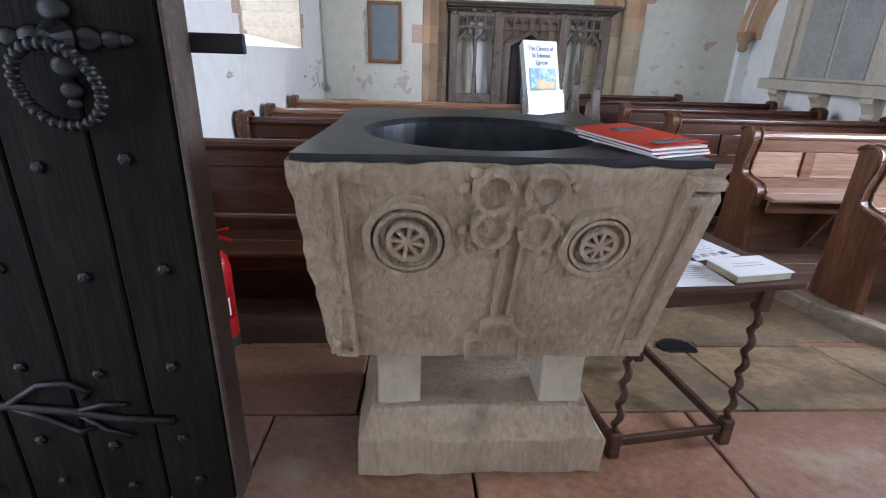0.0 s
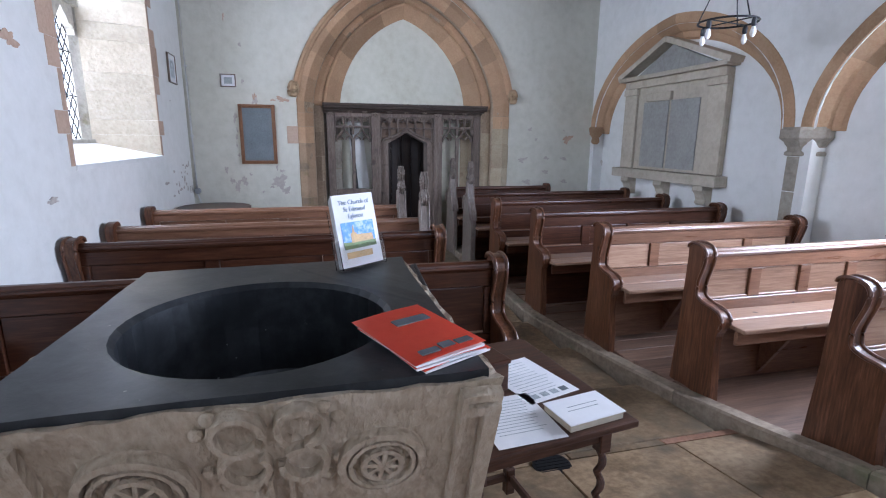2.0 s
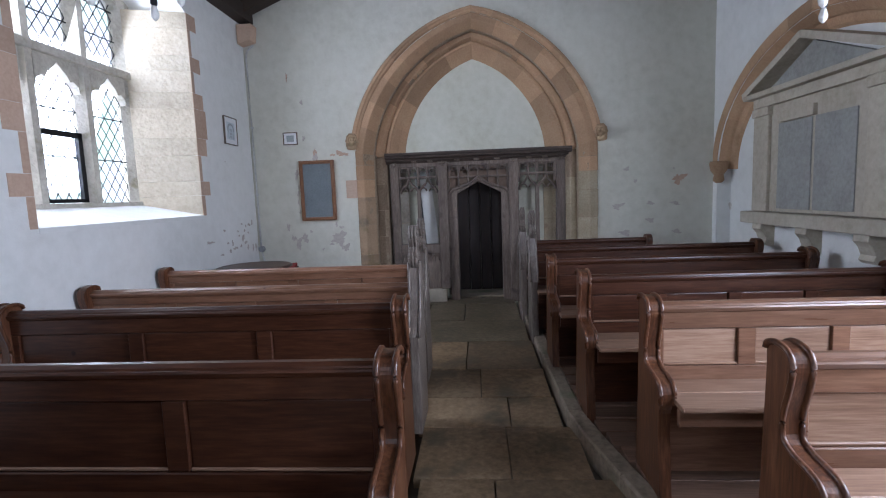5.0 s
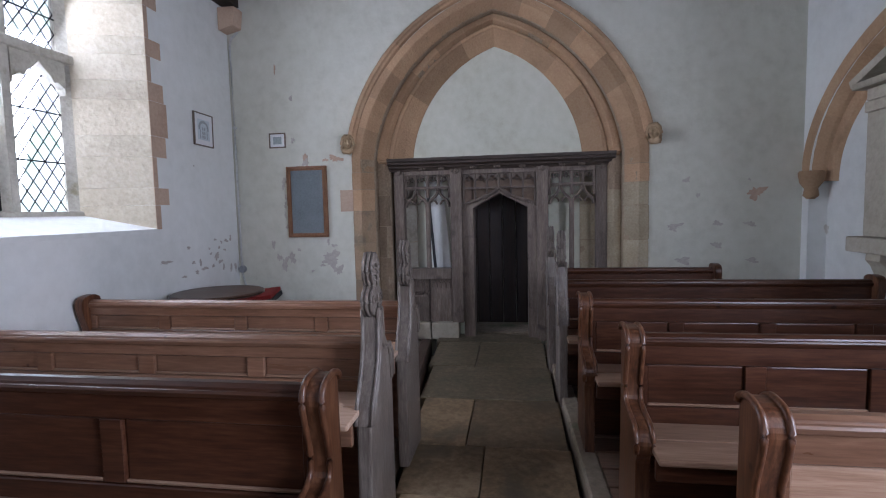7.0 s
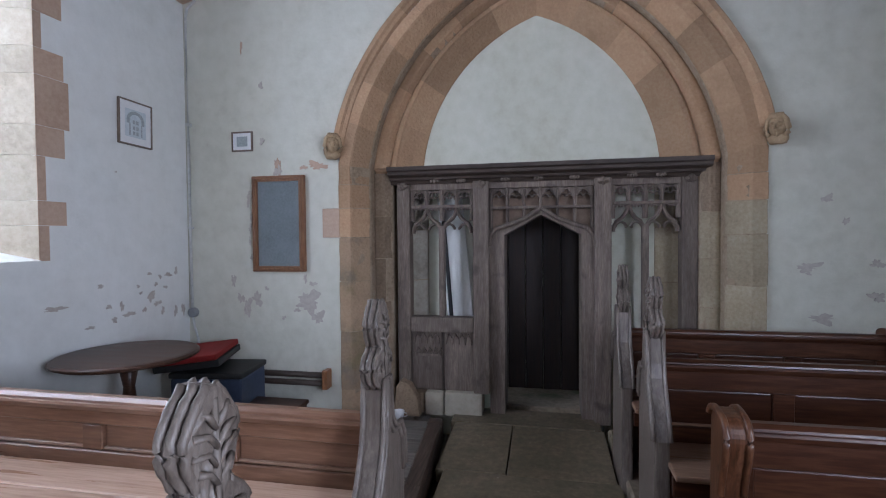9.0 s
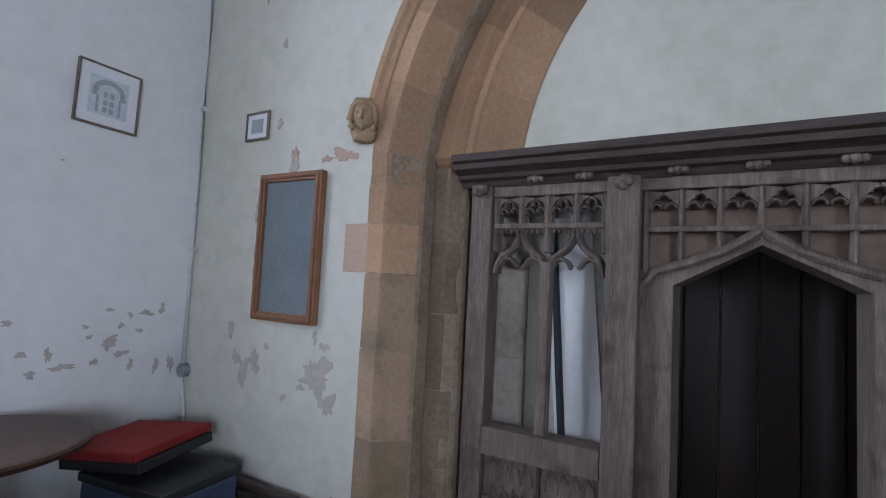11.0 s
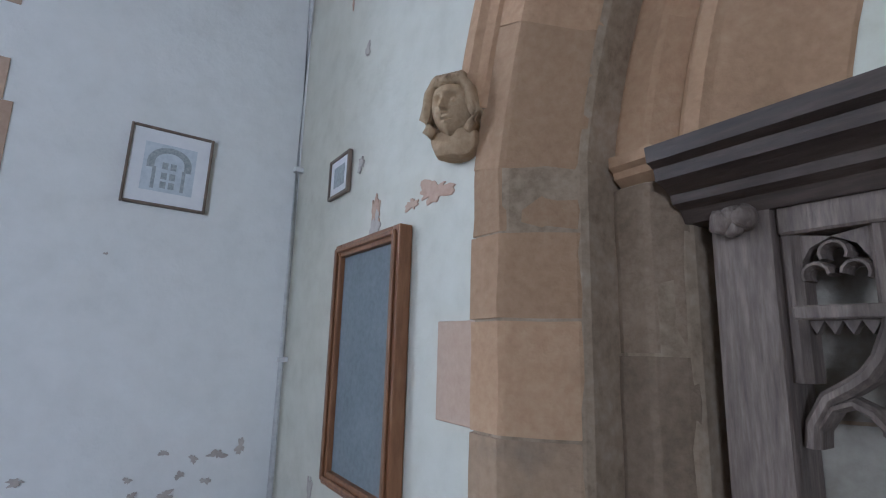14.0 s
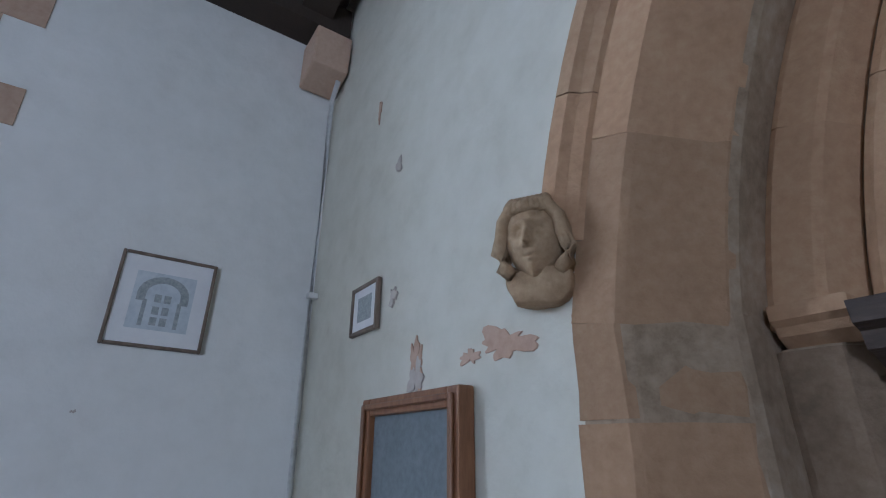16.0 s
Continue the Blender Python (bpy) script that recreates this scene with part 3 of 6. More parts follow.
# ---------------- plaster losses ----------------
def blob(name, c, w, h, seed, place, mat):
    rnd = random.Random(seed)
    n = 44
    ph = [rnd.uniform(0, 6.28) for _ in range(4)]
    bm = bmesh.new()
    pts = []
    for i in range(n):
        a = 2 * math.pi * i / n
        r = 1 + 0.28 * math.sin(2 * a + ph[0]) + 0.22 * math.sin(3 * a + ph[1]) + 0.18 * math.sin(5 * a + ph[2]) + 0.16 * math.sin(9 * a + ph[3]) + rnd.uniform(-0.10, 0.10)
        pts.append((c[0] + 0.5 * w * r * math.cos(a), c[1] + 0.5 * h * r * math.sin(a)))
    lo = [bm.verts.new(place(a, b, 0.002)) for a, b in pts]
    hi = [bm.verts.new(place(a, b, -0.0022 - 0.00011 * (seed % 40))) for a, b in pts]
    bmesh.ops.triangle_fill(bm, edges=[bm.edges.new((hi[i], hi[(i + 1) % n])) for i in range(n)])
    for i in range(n):
        bm.faces.new((lo[i], lo[(i + 1) % n], hi[(i + 1) % n], hi[i]))
    return setting(part(name, bm, mat))


on_east = lambda a, b, d: (a, EY + d, b)
on_north = lambda a, b, d: (NX - d, a, b)
on_south = lambda a, b, d: (SX + 0.15 + d, a, b)
for i, (x, z, w, h) in enumerate([(1.03, 1.06, 0.17, 0.13), (1.10, 0.95, 0.08, 0.10), (0.98, 1.09, 0.07, 0.07), (0.93, 1.0, 0.04, 0.035), (1.06, 1.20, 0.05, 0.035), (0.60, 1.08, 0.08, 0.09), (0.52, 1.02, 0.07, 0.10), (0.46, 1.08, 0.05, 0.07), (0.40, 1.22, 0.03, 0.10), (0.68, 1.16, 0.03, 0.03),
                                  (0.56, 1.70, 0.018, 0.05), (0.545, 1.52, 0.016, 0.06), (0.56, 1.88, 0.02, 0.05), (0.66, 2.70, 0.025, 0.06), (4.45, 1.76, 0.05, 0.05), (4.35, 1.34, 0.12, 0.05), (4.72, 1.36, 0.06, 0.05), (5.0, 1.35, 0.09, 0.04),
                                  (0.79, 2.05, 0.05, 0.08), (1.00, 1.24, 0.03, 0.05), (0.55, 1.62, 0.025, 0.06), (0.56, 1.40, 0.02, 0.05), (0.545, 1.85, 0.04, 0.09), (0.60, 1.97, 0.03, 0.03),
                                  (4.43, 1.02, 0.14, 0.05), (4.72, 1.16, 0.07, 0.06), (4.72, 0.85, 0.12, 0.04), (5.02, 1.02, 0.10, 0.04), (4.55, 1.62, 0.03, 0.04), (4.5, 0.72, 0.10, 0.08),
                                  (0.50, 0.98, 0.03, 0.05), (0.82, 0.94, 0.03, 0.025), (0.66, 2.28, 0.03, 0.05), (4.35, 1.3, 0.03, 0.02), (4.98, 1.75, 0.02, 0.02)]):
    blob("plaster_loss", (x, z), w, h, i, on_east, PATCH)
for i, (x, z, w, h) in enumerate([(1.11, 2.08, 0.13, 0.055), (1.0, 2.07, 0.05, 0.03), (5.04, 1.63, 0.13, 0.10), (0.80, 2.07, 0.035, 0.09), (0.5, 3.0, 0.02, 0.07), (0.78, 2.1, 0.03, 0.09)]):
    blob("bared_stone", (x, z), w, h, 50 + i, on_east, PINKPATCH)
for i, (y, z, w, h) in enumerate([(8.61, 1.13, 0.05, 0.06), (8.67, 1.08, 0.06, 0.03), (8.78, 1.28, 0.05, 0.03), (8.86, 1.30, 0.03, 0.05), (8.70, 1.27, 0.025, 0.025), (8.26, 1.11, 0.05, 0.02), (8.93, 1.0, 0.03, 0.08), (8.34, 1.99, 0.012, 0.01), (8.75, 1.19, 0.03, 0.02), (8.5, 1.22, 0.02, 0.02), (8.42, 1.04, 0.08, 0.03), (8.36, 1.10, 0.03, 0.05), (8.55, 1.05, 0.03, 0.03), (8.72, 1.02, 0.025, 0.05), (8.62, 1.16, 0.04, 0.025), (8.66, 1.22, 0.03, 0.02), (8.30, 1.02, 0.04, 0.03), (8.12, 1.0, 0.05, 0.02),
                                  (8.52, 1.17, 0.02, 0.02), (8.6, 1.3, 0.025, 0.02), (8.85, 1.0, 0.03, 0.06), (5.2, 2.15, 0.09, 0.12), (5.42, 2.1, 0.14, 0.07), (4.9, 2.05, 0.10, 0.08), (4.6, 2.2, 0.08, 0.1), (5.0, 1.9, 0.06, 0.05),
                                  (5.6, 1.25, 0.12, 0.03), (7.9, 1.15, 0.1, 0.03), (8.2, 1.25, 0.04, 0.02)]):
    blob("plaster_loss", (y, z), w, h, 90 + i, on_north, PINKPATCH if 20 < i < 26 else PATCH)

# ---------------- north window ----------------
window = setting(tagged(new("window_1"), "stone mullioned church window with leaded diamond panes"))
GX = -0.52
G0, G1 = 6.10, 7.64
# splayed reveals built of separate stones, with toothed ends on the wall
for edge, inner_y, sgn in ((W1, G1, 1), (W0, G0, -1)):
    z, k = WB, 0
    while z < WT - 0.24:
        h = (0.20, 0.14, 0.25, 0.17, 0.28, 0.15)[k % 6]
        z1 = min(z + h, WT - 0.22)
        reach = (0.055, 0.16)[k % 2] + random.uniform(-0.012, 0.012)
        if k % 6 == 4:
            reach = 0.2
        bm = prism([(edge, NX + 0.004), (edge + sgn * reach, NX + 0.004), (edge + sgn * reach, NX - 0.06), (edge, NX - 0.06)], z1 - z - 0.003, "z", z)
        for v in bm.verts:
            v.co.x, v.co.y = v.co.y, v.co.x
        part("quoin", bm, QUOIN, window)
        bm = prism([(edge - sgn * 0.002, NX + 0.003), (inner_y, GX + 0.004), (edge - sgn * 0.002, GX + 0.004)], z1 - z - 0.002, "z", z)
        for v in bm.verts:
            v.co.x, v.co.y = v.co.y, v.co.x
        part("reveal_stone", bm, REVEAL, window)
        z, k = z1, k + 1
bm = bmesh.new()
q = [(0.012, W0, WB + 0.004), (0.012, W1, WB + 0.004), (GX, W1, WB + 0.13), (GX, W0, WB + 0.13)]
vs = [bm.verts.new(p) for p in q] + [bm.verts.new((x, y, WB - 0.03 if x > -0.1 else WB + 0.002)) for x, y, z in q]
for f in ((0, 1, 2, 3), (7, 6, 5, 4), (0, 4, 5, 1), (1, 5, 6, 2), (2, 6, 7, 3), (3, 7, 4, 0)):
    bm.faces.new([vs[i] for i in f])
part("sill", bm, LIME, window)
part("stone_sill", box(GX - 0.14, GX + 0.03, W0, W1, WB + 0.02, WB + 0.16, 0.01), WINSTONE, window)
LIGHTS = [(G0 + 0.06, 6.52), (6.64, 7.06), (7.18, G1 - 0.04)]
for y0, y1 in ((W0, G0 + 0.06), (6.52, 6.64), (7.06, 7.18), (G1 - 0.04, W1)):
    c = (y0 + y1) / 2
    o = [(y0, GX - 0.06), (y0, GX - 0.10), (y1, GX - 0.10), (y1, GX - 0.06), (min(y1, c + 0.03), GX + 0.02), (max(y0, c - 0.03), GX + 0.02)]
    bm = prism(o, WT - WB - 0.16, "z", WB + 0.16)
    for v in bm.verts:
        v.co.x, v.co.y = v.co.y, v.co.x
    part("mullion", bm, WINSTONE, window)
TR = 2.72
for y0, y1 in LIGHTS:
    for z0, z1, sp in ((TR - 0.30, TR, TR - 0.24), (WT - 0.28, WT, WT - 0.24)):
        c, hw = (y0 + y1) / 2, (y1 - y0) / 2
        half = [(c - hw, sp), (c - hw * 0.95, sp + 0.05), (c - hw * 0.70, sp + 0.085), (c - hw * 0.55, sp + 0.075), (c - hw * 0.42, sp + 0.12), (c - hw * 0.15, sp + 0.17), (c, sp + 0.205)]
        outline = [(y0, z1)] + half + [(2 * c - a, b) for a, b in half[-2::-1]] + [(y1, z1)]
        bm = bmesh.new()
        f = [bm.verts.new((GX - 0.0, a, b)) for a, b in outline]
        g = [bm.verts.new((GX - 0.09, a, b)) for a, b in outline]
        n = len(outline)
        for loop in (f, g):
            bmesh.ops.triangle_fill(bm, edges=[bm.edges.get((loop[i], loop[(i + 1) % n])) or bm.edges.new((loop[i], loop[(i + 1) % n])) for i in range(n)])
        for i in range(n):
            bm.faces.new((f[i], f[(i + 1) % n], g[(i + 1) % n], g[i]))
        part("cusped_head", bm, WINSTONE, window)
part("transom", box(GX - 0.10, GX + 0.035, G0, G1 + 0.04, TR, TR + 0.07, 0.012), WINSTONE, window)
for y0, y1 in LIGHTS:
    for z0, z1 in ((WB + 0.16, TR), (TR + 0.07, WT)):
        pane = part("pane", box(GX - 0.078, GX - 0.075, y0, y1, z0, z1), GLASS, window)
        pane.visible_shadow = False
        bm = bmesh.new()
        dy, dz = 0.105, 0.15
        for s in (1, -1):
            for k in range(-60, 60):
                c = (y0 + y1) / 2 + k * dy
                a0, a1 = c, c + s * (z1 - z0) * dy / dz
                lo_y, hi_y = min(a0, a1), max(a0, a1)
                if hi_y < y0 or lo_y > y1:
                    continue
                f = lambda yy: z0 + (yy - a0) / (a1 - a0) * (z1 - z0)
                ya, yb = max(y0, lo_y), min(y1, hi_y)
                if yb - ya > 0.01:
                    merge(bm, tube([(GX - 0.07, ya, f(ya)), (GX - 0.07, yb, f(yb))], 0.0052, 4))
        part("leading", bm, IRON, window)
        for zz in (z0 + (z1 - z0) * 0.33, z0 + (z1 - z0) * 0.66):
            part("saddle_bar", tube([(GX - 0.062, y0, zz), (GX - 0.062, y1, zz)], 0.006, 6), IRON, window)
y0, y1 = LIGHTS[1]
for a in ((y0, y0 + 0.03, WB + 0.165, 2.16), (y1 - 0.045, y1, WB + 0.165, 2.16), (y0, y1, WB + 0.165, WB + 0.195), (y0, y1, 2.12, 2.165)):
    part("casement_bar", box(GX - 0.065, GX - 0.03, *a), IRON, window)
setting(tagged(part("backdrop", box(-9.1, -9.0, -6, 22, -3, 14), OUTSIDE)))

# ---------------- north door, standing open ----------------
door = thing("church_door", "black studded oak church door with iron ring handle, standing open", "door")
DY = 3.20
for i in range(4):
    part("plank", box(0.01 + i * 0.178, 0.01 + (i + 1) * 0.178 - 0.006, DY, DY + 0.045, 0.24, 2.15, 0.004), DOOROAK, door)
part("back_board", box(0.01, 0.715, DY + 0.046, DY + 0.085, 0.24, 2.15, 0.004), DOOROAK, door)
part("edge_strip", box(0.721, 0.735, DY - 0.004, DY + 0.09, 0.24, 2.15, 0.004), OAKDARK, door)
ringpts = [(0.535 + 0.075 * math.cos(a), DY - 0.045 - 0.02 * math.sin(a), 1.335 + 0.075 * math.sin(a)) for a in [2 * math.pi * i / 28 for i in range(28)]]
bm = bmesh.new()
for i in range(28):
    merge(bm, lathe([(0.006, -0.007), (0.0125, -0.005), (0.0135, 0.0), (0.0125, 0.005), (0.006, 0.007)], 8, Matrix.Translation(ringpts[i]) @ pose(0, 0, 0, 0, -360 * i / 28, 0)))
merge(bm, tube(ringpts, 0.010, 8, True))
ring = part("ring_handle", bm, IRON, door, "twisted black iron ring", True)
part("handle_boss", lathe([(0.035, 0), (0.034, 0.02), (0.02, 0.04), (0.012, 0.052)], 14, Matrix.Translation((0.535, DY, 1.42)) @ pose(0, 0, 0, 90, 0, 0)), IRON, door)
for k, a in enumerate((0, 90, 180, 270)):
    bm = bmesh.new()
    for r, d in ((0.05, 0.024), (0.095, 0.018), (0.12, 0.012)):
        own = bmesh.new()
        bmesh.ops.create_icosphere(own, subdivisions=2, radius=d)
        merge(bm, own, Matrix.Translation((0.535 + r * math.cos(radians(a)), DY - 0.006, 1.42 + r * math.sin(radians(a)))) @ Matrix.Diagonal((1.3, 0.5, 1.0, 1)))
    part("leaf_plate", bm, IRON, door, "", True)
for z in (1.17, 0.92, 0.66, 0.44, 0.30, 1.7, 1.95):
    for i in range(4):
        part("stud", lathe([(0.016, 0), (0.014, 0.007), (0.006, 0.012)], 6, Matrix.Translation((0.09 + i * 0.178 + 0.02 * math.sin(z * 9), DY, z + 0.02 * (i % 2))) @ pose(0, 0, 0, 90, 0, 0)), IRON, door)
for z, s in ((0.58, 1), (1.9, -1)):
    bm = tube([(-0.03, DY - 0.006, z), (0.2, DY - 0.006, z - 0.01 * s), (0.36, DY - 0.006, z - 0.03 * s), (0.48, DY - 0.006, z - 0.055 * s), (0.60, DY - 0.006, z - 0.06 * s)], 0.012, 6)
    for sg in (-1, 1):
        merge(bm, tube([(0.2, DY - 0.006, z - 0.01 * s), (0.29, DY - 0.006, z + sg * 0.05), (0.36, DY - 0.006, z + sg * 0.075 - 0.02 * s), (0.41, DY - 0.006, z + sg * 0.05 - 0.02 * s), (0.39, DY - 0.006, z + sg * 0.03 - 0.02 * s)], 0.009, 6))
        merge(bm, tube([(0.36, DY - 0.006, z - 0.03 * s), (0.43, DY - 0.006, z + sg * 0.04 - 0.05 * s), (0.49, DY - 0.006, z + sg * 0.05 - 0.06 * s)], 0.008, 6))
    part("strap_hinge", bm, IRON, door, "scrolled black iron strap hinge", True)
part("latch_bar", box(0.60, 0.845, DY + 0.09, DY + 0.105, 1.40, 1.44, 0.003), IRON, door)

# ---------------- far screen ----------------
screen = thing("chancel_screen", "weathered grey oak medieval screen with pierced tracery and pointed doorway", "screen")
SY = 9.25
BASE = 0.20
for x0, x1, y0 in ((1.645, 1.745, SY), (2.235, 2.355, SY - 0.02), (3.11, 3.225, SY - 0.02), (3.69, 3.795, SY)):
    part("post", box(x0, x1, y0, SY + 0.11, BASE + 0.16 if x0 < 2.3 else BASE - 0.02, 1.955, 0.01), OAK, screen)
    c = (x0 + x1) / 2
    bm = bmesh.new()
    for a, b, r in ((-0.03, 0.0, 0.03), (0.035, 0.005, 0.028), (0.0, 0.02, 0.026), (0.0, -0.03, 0.02)):
        own = bmesh.new()
        bmesh.ops.create_icosphere(own, subdivisions=2, radius=r)
        merge(bm, own, Matrix.Translation((c + a * 0.55, SY - 0.022, 1.93 + b * 0.5)) @ Matrix.Diagonal((0.75, 0.75, 0.75, 1)))
    for v in bm.verts:
        v.co += noise.noise_vector(v.co * 40) * 0.008
    part("carved_boss", bm, OAK, screen, "", True)
corn = [(9.40, 1.945), (9.25, 1.945), (9.235, 1.968), (9.21, 1.976), (9.205, 1.992), (9.18, 2.004), (9.16, 2.01), (9.155, 2.032), (9.135, 2.04), (9.13, 2.068), (9.40, 2.068)]
part("cornice", prism(corn, 2.26, "x", 1.60), OAKDARK, screen, "dark moulded oak cornice")
part("head_rail", box(1.748, 3.688, SY + 0.01, SY + 0.10, 1.90, 1.953, 0.004), OAK, screen)
for c in (1.95, 2.15, 2.48, 2.72, 2.97, 3.36, 3.55):
    bm = bmesh.new()
    for a, r in ((-0.022, 0.016), (0.022, 0.016), (0, 0.02)):
        own = bmesh.new()
        bmesh.ops.create_icosphere(own, subdivisions=1, radius=r)
        merge(bm, own, Matrix.Translation((c + a, 9.225, 1.962)))
    part("carved_flower", bm, OAK, screen, "", True)


def bar(pts, w, d, y):
    """A moulded tracery bar along 2D (x, z) points."""
    return sweep([(a, y, b) for a, b in pts], [(-w / 2, -d / 2 + 0.012), (-w * 0.18, -d / 2), (w * 0.18, -d / 2), (w / 2, -d / 2 + 0.012), (w / 2, d / 2), (-w / 2, d / 2)], up=(0, 1, 0))


def tracery(x0, x1, count, top, mid, foot):
    """Cusped little lights over ogee heads, pierced through."""
    y = SY + 0.045
    w = (x1 - x0) / count
    for i in range(count + 1):
        x = x0 + i * w
        part("tracery_mullion", bar([(x, top), (x, mid - (0.0 if i % 2 else 0.07))], 0.024 if i % 2 else 0.032, 0.055, y), OAK, screen)
    part("tracery_rail", box(x0, x1, y - 0.03, y + 0.025, mid + 0.028, mid + 0.05, 0.003), OAK, screen)
    for i in range(count):
        a, b = x0 + i * w + 0.012, x0 + (i + 1) * w - 0.012
        c, h = (a + b) / 2, (b - a) / 2
        r = h * 0.62
        bm = bmesh.new()
        for cx, cz in ((c, top - h * 0.75), (c - h * 0.55, top - h * 1.45), (c + h * 0.55, top - h * 1.45)):
            arc = [(cx + r * 0.62 * math.cos(radians(t)), cz + r * 0.62 * math.sin(radians(t))) for t in range(-30 if cx >= c else 0, 211 if cx <= c else 181, 30)]
            merge(bm, bar(arc, 0.011, 0.04, y))
        merge(bm, prism([(a, top), (a, top - h * 1.1), (a + h * 0.35, top - h * 0.5), (c, top - h * 0.18)], 0.03, "y", y - 0.015))
        merge(bm, prism([(b, top), (c, top - h * 0.18), (b - h * 0.35, top - h * 0.5), (b, top - h * 1.1)], 0.03, "y", y - 0.015))
        part("trefoil", bm, OAK, screen)
        bm = bmesh.new()
        for k in range(4):
            u = a + (k + 0.5) * (b - a) / 4
            merge(bm, prism([(u - 0.012, mid + 0.028), (u, mid + 0.006), (u + 0.012, mid + 0.028)], 0.02, "y", y - 0.01))
        part("cresting", bm, OAK, screen)
    for i in range(0, count, 2):
        a, b = x0 + i * w, x0 + (i + 2) * w
        c = (a + b) / 2
        left = [(a + 0.004, foot - 0.045), (a + 0.008, foot - 0.01), (a + 0.03, foot + 0.03), (a + 0.06, foot + 0.05), (c - 0.036, foot + 0.066), (c - 0.018, foot + 0.092), (c, foot + 0.14)]
        bm = bar(left, 0.024, 0.055, y)
        merge(bm, bar([(2 * c - u, v) for u, v in left], 0.024, 0.055, y))
        for sg in (-1, 1):
            merge(bm, bar([(c + sg * (c - a - u), foot + v) for u, v in ((0.014, -0.015), (0.034, 0.016), (0.06, 0.026), (0.082, 0.014), (0.098, -0.008))], 0.017, 0.042, y))
            own = bmesh.new()
            bmesh.ops.create_icosphere(own, subdivisions=1, radius=0.012)
            merge(bm, own, Matrix.Translation((c + sg * 0.018, y - 0.008, foot - 0.010)))
        part("ogee_head", bm, OAK, screen)


tracery(1.757, 2.223, 4, 1.90, 1.735, 1.615)
tracery(3.237, 3.678, 4, 1.90, 1.735, 1.615)
for x, z0 in ((1.99, 0.93), (3.457, BASE)):
    part("mullion", box(x - 0.022, x + 0.022, SY + 0.01, SY + 0.075, z0, 1.625, 0.008), OAK, screen)
# doorway head
y = SY + 0.045
dw = (3.098 - 2.367) / 6
for i in range(7):
    x = 2.367 + i * dw
    part("tracery_mullion", bar([(x, 1.90), (x, 1.60 + 0.12 * (1 - abs(i - 3) / 3.0))], 0.022, 0.05, y), OAK, screen)
part("tracery_rail", box(2.37, 3.095, y - 0.03, y + 0.022, 1.745, 1.765, 0.003), OAK, screen)
for i in range(6):
    a, b = 2.367 + i * dw + 0.011, 2.367 + (i + 1) * dw - 0.011
    c, h = (a + b) / 2, (b - a) / 2
    bm = bmesh.new()
    for cx, cz in ((c, 1.865), (c - h * 0.5, 1.83), (c + h * 0.5, 1.83)):
        merge(bm, bar([(cx + h * 0.42 * math.cos(radians(t)), cz + h * 0.42 * math.sin(radians(t))) for t in range(0, 181, 30)], 0.010, 0.035, y))
    merge(bm, prism([(a, 1.90), (a, 1.84), (c, 1.893)], 0.03, "y", y - 0.015))
    merge(bm, prism([(b, 1.90), (c, 1.893), (b, 1.84)], 0.03, "y", y - 0.015))
    part("trefoil", bm, OAK, screen)
part("backing_board", prism([(2.36, 1.55), (2.36, 1.948), (3.105, 1.948), (3.105, 1.55), (2.735, 1.712)], 0.015, "y", SY + 0.085), BACKBOARD, screen, "brown limewashed boarding behind the doorway tracery")
DC = 2.735
head = [(2.357, 1.47), (2.365, 1.55), (2.41, 1.60), (2.52, 1.635), (2.63, 1.68), (DC - 0.02, 1.735), (DC, 1.75)]
bm = bar(head, 0.035, 0.07, y - 0.005)
merge(bm, bar([(2 * DC - a, b) for a, b in head], 0.035, 0.07, y - 0.005))
part("doorway_hood", bm, OAK, screen)
dz = BASE
o = [(2.355, dz), (2.355, 1.60), (2.52, 1.62), (2.64, 1.67), (DC, 1.735), (2 * DC - 2.64, 1.67), (2 * DC - 2.52, 1.62), (3.11, 1.60), (3.11, dz), (3.022, dz), (3.022, 1.552), (DC, 1.70), (2.466, 1.552), (2.466, dz)]
bm = bmesh.new()
f0 = [bm.verts.new((a, SY + 0.03, b)) for a, b in o]
f1 = [bm.verts.new((a, SY + 0.30, b)) for a, b in o]
n = len(o)
for loop in (f0, f1):
    bmesh.ops.triangle_fill(bm, edges=[bm.edges.new((loop[i], loop[(i + 1) % n])) for i in range(n)])
for i in range(n):
    bm.faces.new((f0[i], f0[(i + 1) % n], f1[(i + 1) % n], f1[i]))
part("door_frame", bm, OAK, screen, "grey oak door frame stained green near the floor")
# lower panels on stone blocks
part("rail", box(1.747, 2.233, SY - 0.012, SY + 0.10, 0.815, 0.93, 0.008), OAK, screen)
for x0, x1 in ((1.747, 1.985), (1.998, 2.233)):
    part("lower_panel", box(x0, x1, SY + 0.03, SY + 0.06, BASE + 0.16, 0.813, 0.004), OAK, screen)
    bm = bmesh.new()
    for k in range(4):
        u = x0 + 0.02 + (k + 0.5) * (x1 - x0 - 0.04) / 4
        hh = (x1 - x0 - 0.04) / 8
        merge(bm, bar([(u - hh, 0.72), (u - hh * 0.8, 0.765), (u, 0.80), (u + hh * 0.8, 0.765), (u + hh, 0.72)], 0.012, 0.02, SY + 0.025))
    if x0 < 1.9:
        merge(bm, box(x0 + 0.01, x1 - 0.01, SY + 0.01, SY + 0.03, 0.625, 0.645))
        for k in range(5):
            u = x0 + 0.03 + k * 0.045
            merge(bm, bar([(u, 0.64), (u + 0.02, 0.69), (u + 0.04, 0.66)], 0.012, 0.02, SY + 0.022))
    part("carved_tracery", bm, OAK, screen)
